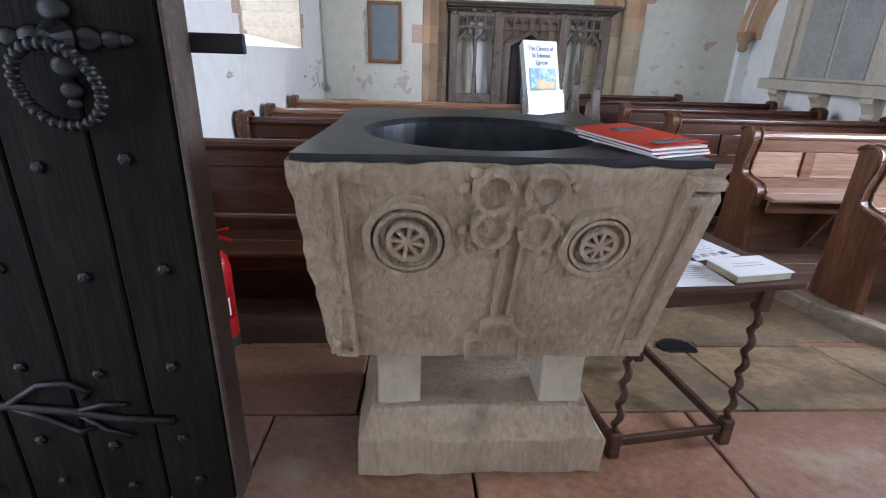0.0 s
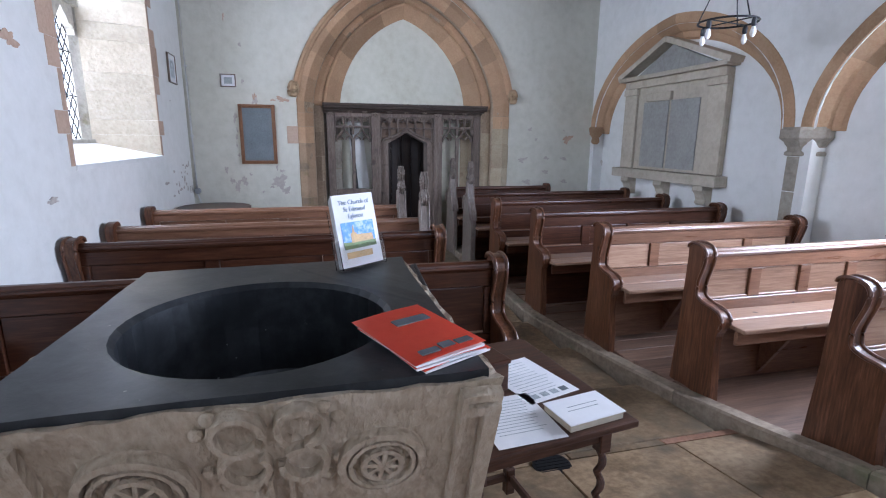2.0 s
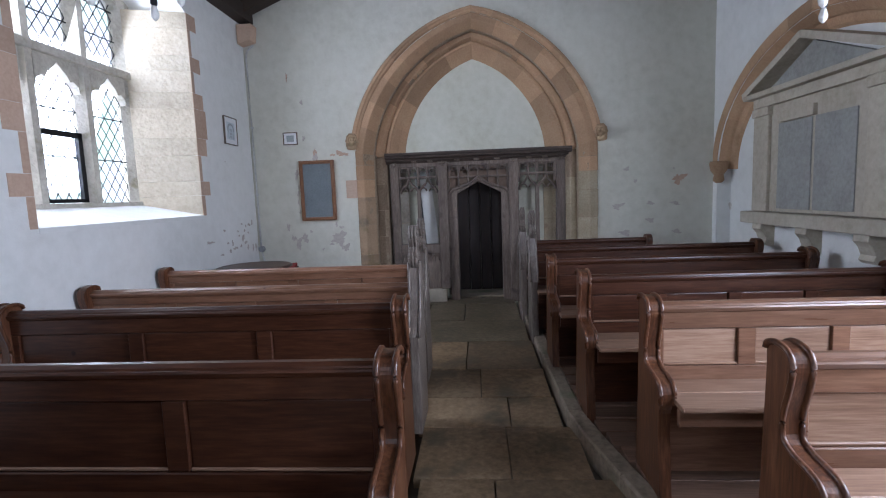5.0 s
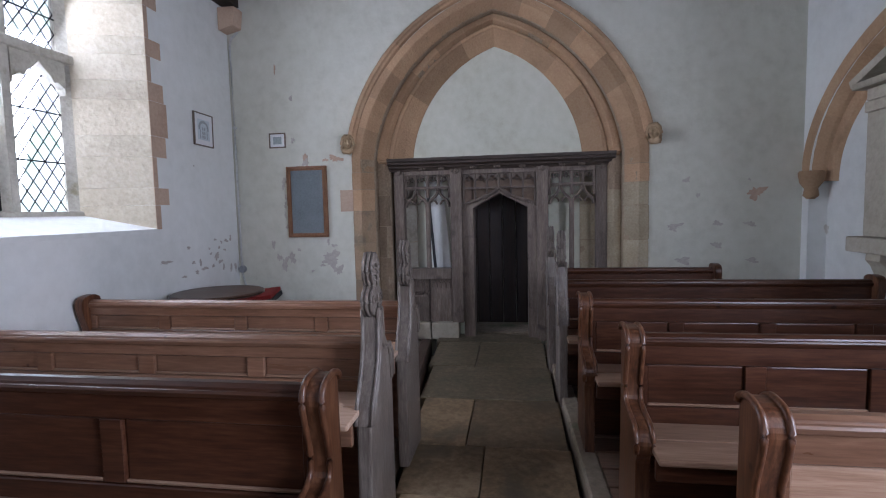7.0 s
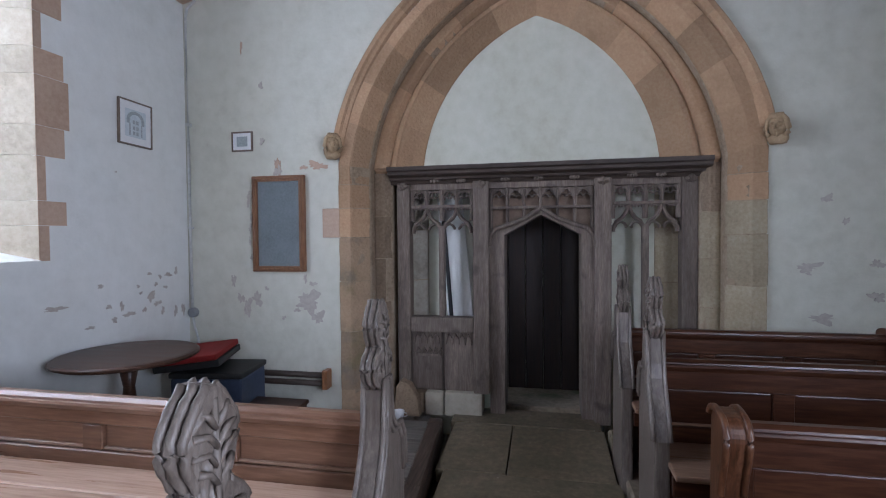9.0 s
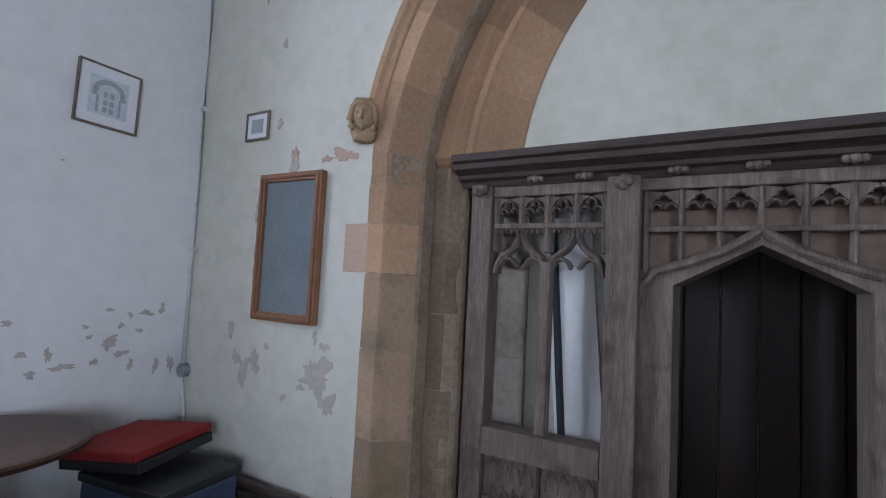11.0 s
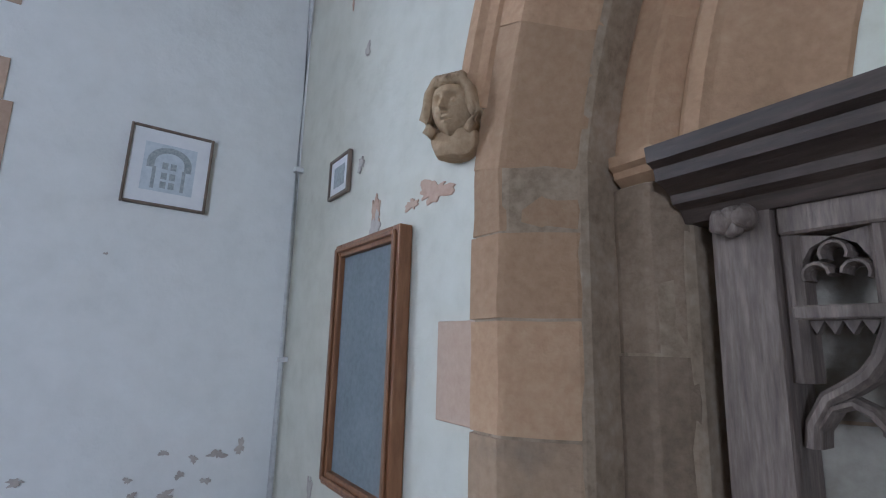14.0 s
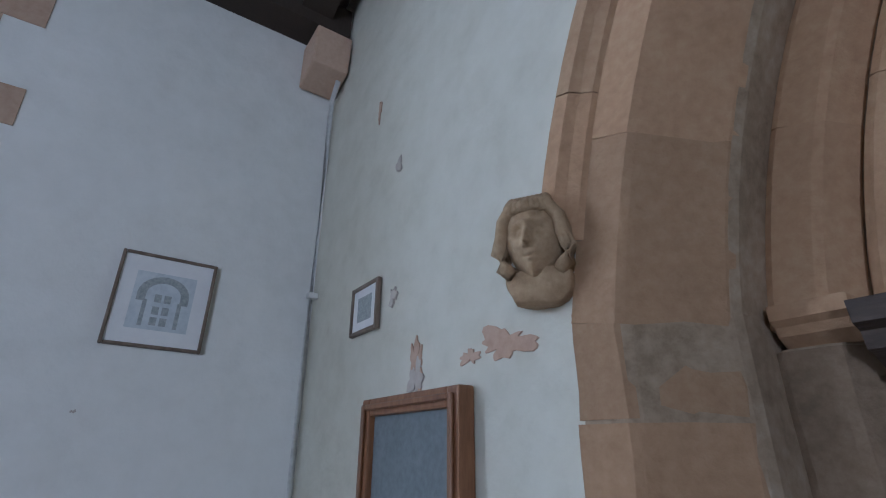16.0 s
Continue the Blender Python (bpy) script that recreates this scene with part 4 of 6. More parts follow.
part("stile", box(1.986, 1.997, SY + 0.02, SY + 0.07, BASE + 0.16, 0.813), OAKDARK, screen)
for x0, x1, z1 in ((1.86, 2.0, 0.36), (2.012, 2.30, 0.365)):
    part("stone_block", box(x0, x1, SY - 0.03, SY + 0.14, BASE - 0.02, z1 - 0.003, 0.014), PALESTONE, screen)
part("stone_block", box(1.63, 1.85, SY - 0.02, SY + 0.14, BASE - 0.02, 0.355, 0.03), DARKSAND, screen)
bm = prism([(1.64, 0.2), (1.84, 0.2), (1.83, 0.33), (1.77, 0.44), (1.70, 0.47), (1.66, 0.42)], 0.10, "y", SY - 0.14, 0.02)
part("broken_stone", bm, DARKSAND, screen)
# things standing behind the screen
plank = thing("leaning_board", "tall pale painted board leaning behind the screen", "board")
part("board", sweep([(2.17, 9.40, 0.25), (2.02, 9.455, 1.86)], [(-0.10, -0.01), (0.10, -0.01), (0.10, 0.01), (-0.10, 0.01)], up=(0, 1, 0)), LIME, plank)
pole = thing("black_pole", "thin black pole leaning behind the screen", "pole")
part("shaft", tube([(2.09, 9.39, 0.28), (1.965, 9.43, 1.80)], 0.016, 8), RUBBER, pole)
inner_door = setting(tagged(new("door_2"), "brown plank door behind the screen, the deep doorway's shade in its colour"))
for i in range(6):
    part("plank", box(2.30 + i * 0.15, 2.30 + (i + 1) * 0.15 - 0.005, 9.92, 9.96, BASE - 0.06, 1.92, 0.004), SHADEDDOOR, inner_door)
setting(part("doorway_step", box(2.36, 3.11, SY + 0.2, 9.97, 0.0, BASE + 0.015, 0.01), KERB))

# ---------------- pews ----------------
def end_outline(h):
    """Side view (y, z) of a bench end that looks towards -y."""
    pts = [(0.0, 0.0), (-0.03, h * 0.45), (-0.045, h - 0.13), (-0.045, h - 0.03), (-0.065, h - 0.006), (-0.10, h + 0.004), (-0.16, h - 0.004), (-0.19, h - 0.03), (-0.198, h - 0.07), (-0.185, h - 0.13)]
    pts += [(-0.16, h - 0.21), (-0.155, h - 0.26), (-0.165, h - 0.31), (-0.22, h - 0.335), (-0.29, h - 0.345), (-0.345, h - 0.365), (-0.37, h - 0.405), (-0.362, h - 0.455), (-0.335, h - 0.51), (-0.33, h - 0.62), (-0.36, 0.0)]
    out = []
    for i, p in enumerate(pts):
        out.append(p)
        if 2 <= i < len(pts) - 3:
            a, b, c, d = pts[i - 1], p, pts[i + 1], pts[i + 2]
            for f in (0.33, 0.67):
                out.append(tuple(0.5 * (2 * b[k] + (c[k] - a[k]) * f + (2 * a[k] - 5 * b[k] + 4 * c[k] - d[k]) * f * f + (3 * b[k] - a[k] - 3 * c[k] + d[k]) * f ** 3) for k in (0, 1)))
    return [(a + 0.05, b) for a, b in out]


def bench_body(p, w, h, panels, light, seat, board, wood):
    t, sz = 0.052, seat
    tr, br = (0.135, 0.067) if h - sz > 0.3 else (0.100, 0.046)
    part("top_rail", box(t, w - t, -0.085, -0.045, h - tr, h - 0.05, 0.004), wood, p)
    cap = [(-0.035, h - 0.048), (-0.035, h - 0.012), (-0.05, h), (-0.075, h), (-0.09, h - 0.012), (-0.092, h - 0.02), (-0.10, h - 0.022), (-0.104, h - 0.03), (-0.10, h - 0.038), (-0.094, h - 0.048)]
    part("capping", prism(cap, w - 2 * t, "x", t), wood, p)
    part("bottom_rail", box(t, w - t, -0.09, -0.05, sz - 0.018, sz + br, 0.004), wood, p)
    pw = (w - 2 * t) / panels
    for i in range(panels + 1):
        c = t + i * pw
        part("muntin", box(max(t, c - 0.042), min(w - t, c + 0.042), -0.084, -0.046, sz + br + 0.002, h - tr - 0.002, 0.003), wood, p)
    for i in range(panels):
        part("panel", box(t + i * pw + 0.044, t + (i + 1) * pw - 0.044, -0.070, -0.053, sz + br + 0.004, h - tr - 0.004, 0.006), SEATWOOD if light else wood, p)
        part("panel_bead", box(t + i * pw + 0.044, t + (i + 1) * pw - 0.044, -0.082, -0.0705, sz + br + 0.003, sz + br + 0.015, 0.003), SEATWOOD, p)
    part("seat", box(t, w - t, -0.255, -0.092, sz - 0.026, sz, 0.004), board, p)
    part("seat", box(t, w - t, -0.43, -0.258, sz - 0.026, sz, 0.008), board, p)
    part("seat_rail", box(t, w - t, -0.385, -0.36, sz - 0.108, sz - 0.028, 0.003), wood, p)
    for fx in (0.33, 0.67):
        part("seat_bracket", prism([(-0.09, sz - 0.028), (-0.355, sz - 0.028), (-0.10, 0.05), (-0.09, 0.05)], 0.03, "x", w * fx), wood, p)
    part("lower_back", box(t, w - t, -0.08, -0.062, 0.02, sz - 0.02), wood, p)


def pew(x0, x1, y, top, base, panels=4, light=False, seat=0.51, board=None):
    p = thing("pew", "brown-stained pine church pew with panelled back and scrolled ends", "pew", "church pews", Matrix.Translation((x0, y, base)))
    h, w = top - base, x1 - x0
    for xx in (0.0, w - 0.055):
        e = part("bench_end", prism(end_outline(h + 0.03), 0.055, "x", xx, 0.004), WOODUP, p)
        o = end_outline(h + 0.03)[5:48]
        bm = tube([(xx - 0.004, a, b) for a, b in o], 0.011, 6)
        merge(bm, tube([(xx + 0.059, a, b) for a, b in o], 0.011, 6))
        part("end_moulding", bm, WOODUP, e, "", True)
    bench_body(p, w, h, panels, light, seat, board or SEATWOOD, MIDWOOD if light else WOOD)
    return p


def poppyhead(seed):
    """A carved finial: a leafy diamond bud over two curled lobes, grooved round its edge; centred on x = 0 and y = 0, foot at z = 0."""
    half = [(0.0, 0.031), (0.018, 0.062), (0.036, 0.088), (0.058, 0.100), (0.080, 0.098), (0.100, 0.082), (0.113, 0.056), (0.126, 0.036), (0.145, 0.040), (0.170, 0.056), (0.195, 0.069), (0.216, 0.066), (0.240, 0.047), (0.262, 0.026), (0.278, 0.006)]
    def wide(z):
        for (z0, w0), (z1, w1) in zip(half, half[1:]):
            if z <= z1:
                return w0 + (w1 - w0) * (z - z0) / (z1 - z0)
        return 0.004
    rim = [(0.278 * i / 26, sum(wide(max(0.0, 0.278 * i / 26 + e)) for e in (-0.010, -0.005, 0.0, 0.005, 0.010)) / 5) for i in range(27)]
    half = rim
    bm = bmesh.new()
    n, m = 34, 22
    rows = []
    for i in range(n + 1):
        z = 0.278 * i / n
        w = wide(z)
        row = []
        for k in range(2 * m):
            sg, f = (1, k / (m - 1)) if k < m else (-1, (2 * m - 1 - k) / (m - 1))
            y = -w + 2 * w * f
            edge = 1 - abs(y) / max(w, 0.005)
            leaf = math.sin(z * 120 + abs(y) * 95 + seed) * 0.35 + noise.noise(Vector((y * 60 + seed * 7, z * 60, sg))) * 0.75 + abs(noise.noise(Vector((y * 28, z * 28, seed + sg * 3)))) * 0.9
            t = 0.030 + 0.011 * min(1.0, edge * 5) * leaf
            row.append(bm.verts.new((sg * t, y, z)))
        rows.append(row)
    for a, b in zip(rows, rows[1:]):
        for k in range(2 * m):
            bm.faces.new((a[k], a[(k + 1) % (2 * m)], b[(k + 1) % (2 * m)], b[k]))
    bm.faces.new(rows[0])
    bm.faces.new(rows[-1][::-1])
    for sg in (-1, 1):
        for x, r in ((-0.024, 0.009), (0.0, 0.011), (0.024, 0.009)):
            pts = [(x, sg * (w + 0.001), z) for z, w in half]
            for q in (pts[:13], pts[12:]):
                merge(bm, tube(q, r, 7))
    # curled leaves on both faces: scrolls in the lobes, ribs from the stalk into the bud
    for fx in (-0.036, 0.036):
        for sg in (-1, 1):
            merge(bm, tube([(fx, sg * (0.052 + (0.034 - 0.005 * i) * math.cos(0.8 * i)), 0.064 + (0.034 - 0.005 * i) * math.sin(0.8 * i)) for i in range(6)], 0.0065, 6))
            for k in range(4):
                z = 0.135 + 0.027 * k
                merge(bm, tube([(fx, 0.0, z), (fx * 1.05, sg * 0.022, z + 0.022), (fx * 0.9, sg * max(0.012, wide(z + 0.03) - 0.008), z + 0.028)], 0.0058, 6))
        merge(bm, tube([(fx, 0, 0.01), (fx * 1.1, 0.003, 0.09), (fx, 0, 0.16), (fx * 0.9, 0, 0.26)], 0.007, 6))
    for v in bm.verts:
        v.co += noise.noise_vector(v.co * 55 + Vector((seed, 0, 0))) * 0.0035
    return bm


def carved_pew(x0, x1, y, top, base, end_left, seed, panels=4, seat=0.52, board=None):
    p = thing("carved_pew", "pine church pew with weathered medieval carved poppyhead end", "pew", "church pews", Matrix.Translation((x0, y, base)))
    h, w = top - base, x1 - x0
    xe, xo = (0.0, w - 0.055) if end_left else (w - 0.06, 0.0)
    part("bench_end", prism(end_outline(h + 0.03), 0.055, "x", xo, 0.004), WOODUP, p)
    c = -0.14
    o = [(c + 0.19, 0.0), (c + 0.185, h * 0.78), (c + 0.175, h * 0.90), (c + 0.14, h * 0.955), (c + 0.08, h * 0.965), (c + 0.042, h + 0.01), (c + 0.026, h + 0.14), (c - 0.026, h + 0.14), (c - 0.036, h),
         (c - 0.05, h * 0.93), (c - 0.09, h * 0.84), (c - 0.14, h * 0.75), (c - 0.165, h * 0.67), (c - 0.17, 0.0)]
    e = part("carved_end", prism(o, 0.06, "x", xe, 0.010), POPPY, p, "worn silvery oak end")
    bm = bmesh.new()
    for d in (0.0, 0.028):
        pts = [(a + (d if a < c else -d), b - d * 0.3) for a, b in o[1:13]]
        for xx in (xe - 0.003, xe + 0.063):
            merge(bm, tube([(xx, a, b) for a, b in pts], 0.009, 6))
    part("edge_roll", bm, POPPY, e, "", True)
    bm = poppyhead(seed)
    bm.transform(Matrix.Translation((xe + 0.03, c, h + 0.115)) @ Matrix.Diagonal((0.74, 0.78, 0.92, 1)))
    part("poppyhead", bm, POPPY, e, "carved leafy finial", True)
    # north pews take the paler pine for the light off their window
    bench_body(p, w, h, panels, False, seat, board or SEATWOOD, WOOD if end_left else MIDWOOD)
    return p


# the first three take the paler woods, which hold their sheen and window light
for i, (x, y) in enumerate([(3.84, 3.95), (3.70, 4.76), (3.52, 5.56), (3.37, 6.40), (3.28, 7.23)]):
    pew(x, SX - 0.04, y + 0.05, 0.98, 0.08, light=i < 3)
pew(0.04, 2.42, 4.77, 0.99, 0.08, panels=3, seat=0.44, board=WOOD)
pew(0.04, 2.32, 5.68, 0.99, 0.08, panels=3, seat=0.48)
carved_pew(3.20, SX - 0.04, 8.02, 0.99, 0.10, True, 3)
carved_pew(3.17, 4.6, 8.70, 1.0, 0.12, True, 4, 3)
carved_pew(0.04, 2.335, 6.28, 0.99, 0.08, False, 1, seat=0.67, board=PALESEAT)
carved_pew(0.04, 2.29, 7.12, 0.99, 0.08, False, 2, seat=0.67, board=PALESEAT)

# ---------------- font ----------------
font = thing("font", "square carved medieval stone font with dark lead-lined bowl", "font")
FB = [(1.0, 3.22), (1.79, 3.205), (1.77, 3.75), (1.0, 3.72)]
FT = [(0.985, 2.985), (1.765, 2.985), (1.745, 3.82), (1.005, 3.79)]
FZ0, FZ1 = 0.70, 1.235
bm = bmesh.new()
N = 22
rings = []
for k in range(N + 1):
    f = k / N
    c = [(FB[i][0] * (1 - f) + FT[i][0] * f, FB[i][1] * (1 - f) + FT[i][1] * f) for i in range(4)]
    z = FZ0 + (FZ1 - FZ0) * f
    ring_v = []
    for i in range(4):
        a, b = c[i], c[(i + 1) % 4]
        for j in range(N):
            g = j / N
            p = Vector((a[0] * (1 - g) + b[0] * g, a[1] * (1 - g) + b[1] * g, z))
            p += noise.noise_vector(p * 9) * 0.006 + noise.noise_vector(p * 40) * 0.003
            if k in (0, N) or j == 0:
                p += noise.noise_vector(p * 23) * 0.007
            ring_v.append(bm.verts.new(p))
    rings.append(ring_v)
for a, b in zip(rings, rings[1:]):
    m = len(a)
    for i in range(m):
        bm.faces.new((a[i], a[(i + 1) % m], b[(i + 1) % m], b[i]))
bm.faces.new(rings[0][::-1])
BC = (1.36, 3.33)
hole = [bm.verts.new((BC[0] + 0.275 * math.cos(2 * math.pi * i / 40), BC[1] + 0.275 * math.sin(2 * math.pi * i / 40), FZ1)) for i in range(40)]
es = [bm.edges.get((rings[-1][i], rings[-1][(i + 1) % len(rings[-1])])) for i in range(len(rings[-1]))] + [bm.edges.new((hole[i], hole[(i + 1) % 40])) for i in range(40)]
bmesh.ops.triangle_fill(bm, edges=es)
bowl = part("bowl", bm, FONT, font)
bm = bmesh.new()
out = []
for i in range(4):
    a, b = FT[i], FT[(i + 1) % 4]
    for j in range(10):
        g = j / 10
        p = Vector((a[0] * (1 - g) + b[0] * g, a[1] * (1 - g) + b[1] * g, 0)) + noise.noise_vector(Vector((a[0] + g, b[1], i))) * 0.004
        d = Vector((BC[0] - p.x, BC[1] - p.y, 0)).normalized() * (0.012 + (0.012 if i == 1 else 0))
        out.append(bm.verts.new((p.x + d.x, p.y + d.y, FZ1 + 0.014 + 0.003 * noise.noise(p * 6))))
bowl_rings = [[bm.verts.new((BC[0] + r * math.cos(2 * math.pi * i / 40), BC[1] + r * math.sin(2 * math.pi * i / 40), z)) for i in range(40)] for r, z in ((0.272, FZ1 + 0.013), (0.262, FZ1 + 0.0), (0.258, FZ1 - 0.1), (0.245, FZ1 - 0.22), (0.20, FZ1 - 0.29), (0.10, FZ1 - 0.31))]
es = [bm.edges.new((out[i], out[(i + 1) % 40])) for i in range(40)] + [bm.edges.new((bowl_rings[0][i], bowl_rings[0][(i + 1) % 40])) for i in range(40)]
bmesh.ops.triangle_fill(bm, edges=es)
skirt = [bm.verts.new((v.co.x, v.co.y, FZ1 - 0.002)) for v in out]
for i in range(40):
    bm.faces.new((out[i], out[(i + 1) % 40], skirt[(i + 1) % 40], skirt[i]))
for a, b in zip(bowl_rings, bowl_rings[1:]):
    for i in range(40):
        bm.faces.new((a[i], a[(i + 1) % 40], b[(i + 1) % 40], b[i]))
bm.faces.new(bowl_rings[-1])
part("lead_lining", bm, LEAD, font, "dull dark lead lining")


def face(u, v, d=0.005):
    """A place on the font's front: u across from the left, v down from the top, d metres proud."""
    f = 1 - v
    x0, x1 = FB[0][0] * (1 - f) + FT[0][0] * f, FB[1][0] * (1 - f) + FT[1][0] * f
    return Vector((x0 + (x1 - x0) * u, FB[0][1] * (1 - f) + FT[0][1] * f - d, FZ0 + (FZ1 - FZ0) * f))


def relief(pts, r, closed=False, rough=0.0016):
    """A raised flat band with sloping sides, cut a little unevenly."""
    bm = sweep(pts, [(-r, -0.016), (-r * 0.6, 0.012), (r * 0.6, 0.012), (r, -0.016)], closed, up=(0, -1, -0.3))
    for v in bm.verts:
        v.co += noise.noise_vector(v.co * 45) * rough
    return bm


def ring_on(u, v, r, n=26, span=(0, 360), d=0.007):
    return [face(u + r * math.cos(radians(a)) / 0.79, v + 1.22 * r * math.sin(radians(a)) / 0.60, d) for a in [span[0] + (span[1] - span[0]) * i / n for i in range(n + (0 if span[1] - span[0] == 360 else 1))]]


for u, v, r in ((0.262, 0.30, 0.080), (0.745, 0.31, 0.070)):
    bm = relief(ring_on(u, v, r), 0.011, True)
    merge(bm, relief(ring_on(u, v, r * 0.79), 0.006, True))
    merge(bm, relief(ring_on(u, v, r * 0.48), 0.008, True))
    for k in range(8):
        a = radians(45 * k + 12)
        merge(bm, relief([face(u, v, 0.008), face(u + 0.42 * r * math.cos(a) / 0.79, v + 1.22 * 0.42 * r * math.sin(a) / 0.60, 0.007)], 0.006))
    part("rosette", bm, FONT, bowl, "carved wheel rosette")
bm = bmesh.new()
for du, dv, a0 in ((-0.060, -0.015, 40), (0.060, -0.02, 130), (-0.060, 0.135, -40), (0.056, 0.14, -130)):
    cu, cv = 0.528 + du, 0.108 + dv
    merge(bm, relief(ring_on(cu, cv, 0.036, 22, (a0, a0 + 318)), 0.0085))
    a = math.atan2(dv - 0.06, du)
    for off in (-0.8, 0.0, 0.8):
        q = face(cu + 0.056 * math.cos(a + off) / 0.79, min(0.5, max(0.025, cv + 1.2 * 0.056 * math.sin(a + off) / 0.60)), 0.0)
        own = bmesh.new()
        bmesh.ops.create_icosphere(own, subdivisions=2, radius=0.0125)
        merge(bm, own, Matrix.Translation(q))
for uu in (0.508, 0.552):
    merge(bm, relief([face(uu, 0.30), face(uu - 0.008, 0.70)], 0.0085))
steps = [(0.43, 0.97), (0.43, 0.84), (0.47, 0.83), (0.475, 0.76), (0.50, 0.73), (0.555, 0.73), (0.56, 0.79), (0.595, 0.81), (0.60, 0.97)]
foot_front = [bm.verts.new(face(a, b, 0.026)) for a, b in steps]
foot_back = [bm.verts.new(face(a, b, -0.015)) for a, b in steps]
bm.faces.new(foot_front)
for i in range(len(steps)):
    j = (i + 1) % len(steps)
    bm.faces.new((foot_front[i], foot_front[j], foot_back[j], foot_back[i]))
merge(bm, relief([face(a, b, 0.026) for a, b in steps], 0.008))
part("cross", bm, FONT, bowl, "carved cross of four rings on a stepped shaft")
bm = relief([face(0.105, 0.05), face(0.085, 0.98)], 0.009)
merge(bm, relief([face(0.03, 0.90), face(0.03, 0.97), face(0.085, 0.975)], 0.010))
part("edge_shaft", bm, FONT, bowl)
bm = relief([face(0.92, 0.03), face(0.905, 0.96)], 0.008)
merge(bm, relief([face(0.985, 0.10), face(0.98, 0.92)], 0.024))
for v in (0.05, 0.11, 0.88, 0.94):
    merge(bm, relief([face(0.925, v), face(1.0, v)], 0.014))
part("corner_shaft", bm, FONT, bowl)
F0 = 0.185
bm = bmesh.new()
prof = [(0.0, F0), (0.0, F0 + 0.13), (0.02, F0 + 0.165), (0.045, F0 + 0.225)]
rr = []
for ins, z in prof:
    x0, x1, y0, y1 = 1.04 + ins, 1.80 - ins, 3.33 + ins, 3.98 - ins
    loop = []
    for (ax, ay), (bx, by) in (((x0, y0), (x1, y0)), ((x1, y0), (x1, y1)), ((x1, y1), (x0, y1)), ((x0, y1), (x0, y0))):
        for j in range(12):
            p = Vector((ax + (bx - ax) * j / 12, ay + (by - ay) * j / 12, z))
            loop.append(bm.verts.new(p + noise.noise_vector(p * 12) * 0.010))
    rr.append(loop)
for a, b in zip(rr, rr[1:]):
    for i in range(48):
        bm.faces.new((a[i], a[(i + 1) % 48], b[(i + 1) % 48], b[i]))
bm.faces.new(rr[-1])
part("plinth", bm, FONT, font)
for x, y in ((1.10, 3.40), (1.60, 3.40), (1.10, 3.66), (1.60, 3.66)):
    part("leg", box(x, x + 0.13, y, y + 0.13, F0 + 0.21, FZ0 + 0.02, 0.006), PALESTONE, font)

# ---------------- on the font ----------------
def text_mesh(words, size, m, mat, parent, extrude=0.0004):
    cu = bpy.data.curves.new("words", "FONT")
    cu.body, cu.size, cu.align_x, cu.extrude = words, size, "CENTER", extrude
    tmp = new("words", cu)
    me = bpy.data.meshes.new_from_object(tmp.evaluated_get(bpy.context.evaluated_depsgraph_get()))
    bpy.data.objects.remove(tmp)
    me.materials.clear()
    me.materials.append(mat)
    ob = new("lettering", me)
    ob.parent = parent
    ob.matrix_local = m
    return ob


LM = Matrix.Translation((1.605, 3.71, FZ1 + 0.017)) @ pose(0, 0, 0, 0, 0, 36) @ pose(0, 0, 0, -13, 0, 0)
leaflet = thing("leaflet_stand", "clear acrylic stand holding church guide leaflets", "leaflet holder", m=LM)
part("back_plate", box(-0.082, 0.082, 0.014, 0.017, 0.0, 0.17), ACRYLIC, leaflet)
part("front_lip", box(-0.082, 0.082, -0.014, -0.0115, 0.0, 0.065), ACRYLIC, leaflet)
part("side", box(-0.084, -0.082, -0.014, 0.017, 0.0, 0.085), ACRYLIC, leaflet)
part("side", box(0.082, 0.084, -0.014, 0.017, 0.0, 0.085), ACRYLIC, leaflet)
part("foot", box(-0.082, 0.082, -0.014, 0.06, -0.004, -0.001), ACRYLIC, leaflet)
for i in range(4):
    part("leaflet", box(-0.076, 0.076, -0.006 + i * 0.0045, -0.003 + i * 0.0045, 0.004, 0.212 - 0.004 * i), PAPER, leaflet)
front = lambda z, d=0: pose(0, -0.0068 - d, z, 90, 0, 0)
for words, size, z in (("The Church of", 0.019, 0.183), ("St Edmund", 0.019, 0.163), ("Egleton", 0.019, 0.143)):
    text_mesh(words, size, front(z), BLUEINK, leaflet)
photo = part("photograph", box(-0.06, 0.06, -0.0072, -0.0062, 0.055, 0.132), PHOTOBLUE, leaflet, "printed photograph of a church under blue sky")
part("printed_church", prism([(-0.03, 0.072), (-0.03, 0.10), (-0.024, 0.10), (-0.019, 0.125), (-0.014, 0.10), (-0.008, 0.10), (-0.008, 0.095), (0.05, 0.092), (0.052, 0.072)], -0.0006, "y", -0.0072), PHOTOBUFF, photo)
part("printed_grass", prism([(-0.06, 0.055), (-0.06, 0.076), (-0.03, 0.074), (0.06, 0.072), (0.06, 0.055)], -0.0004, "y", -0.0074), PHOTOGREEN, photo)
part("caption_strip", box(-0.055, 0.04, -0.0072, -0.0062, 0.028, 0.046), PHOTOBUFF, leaflet)

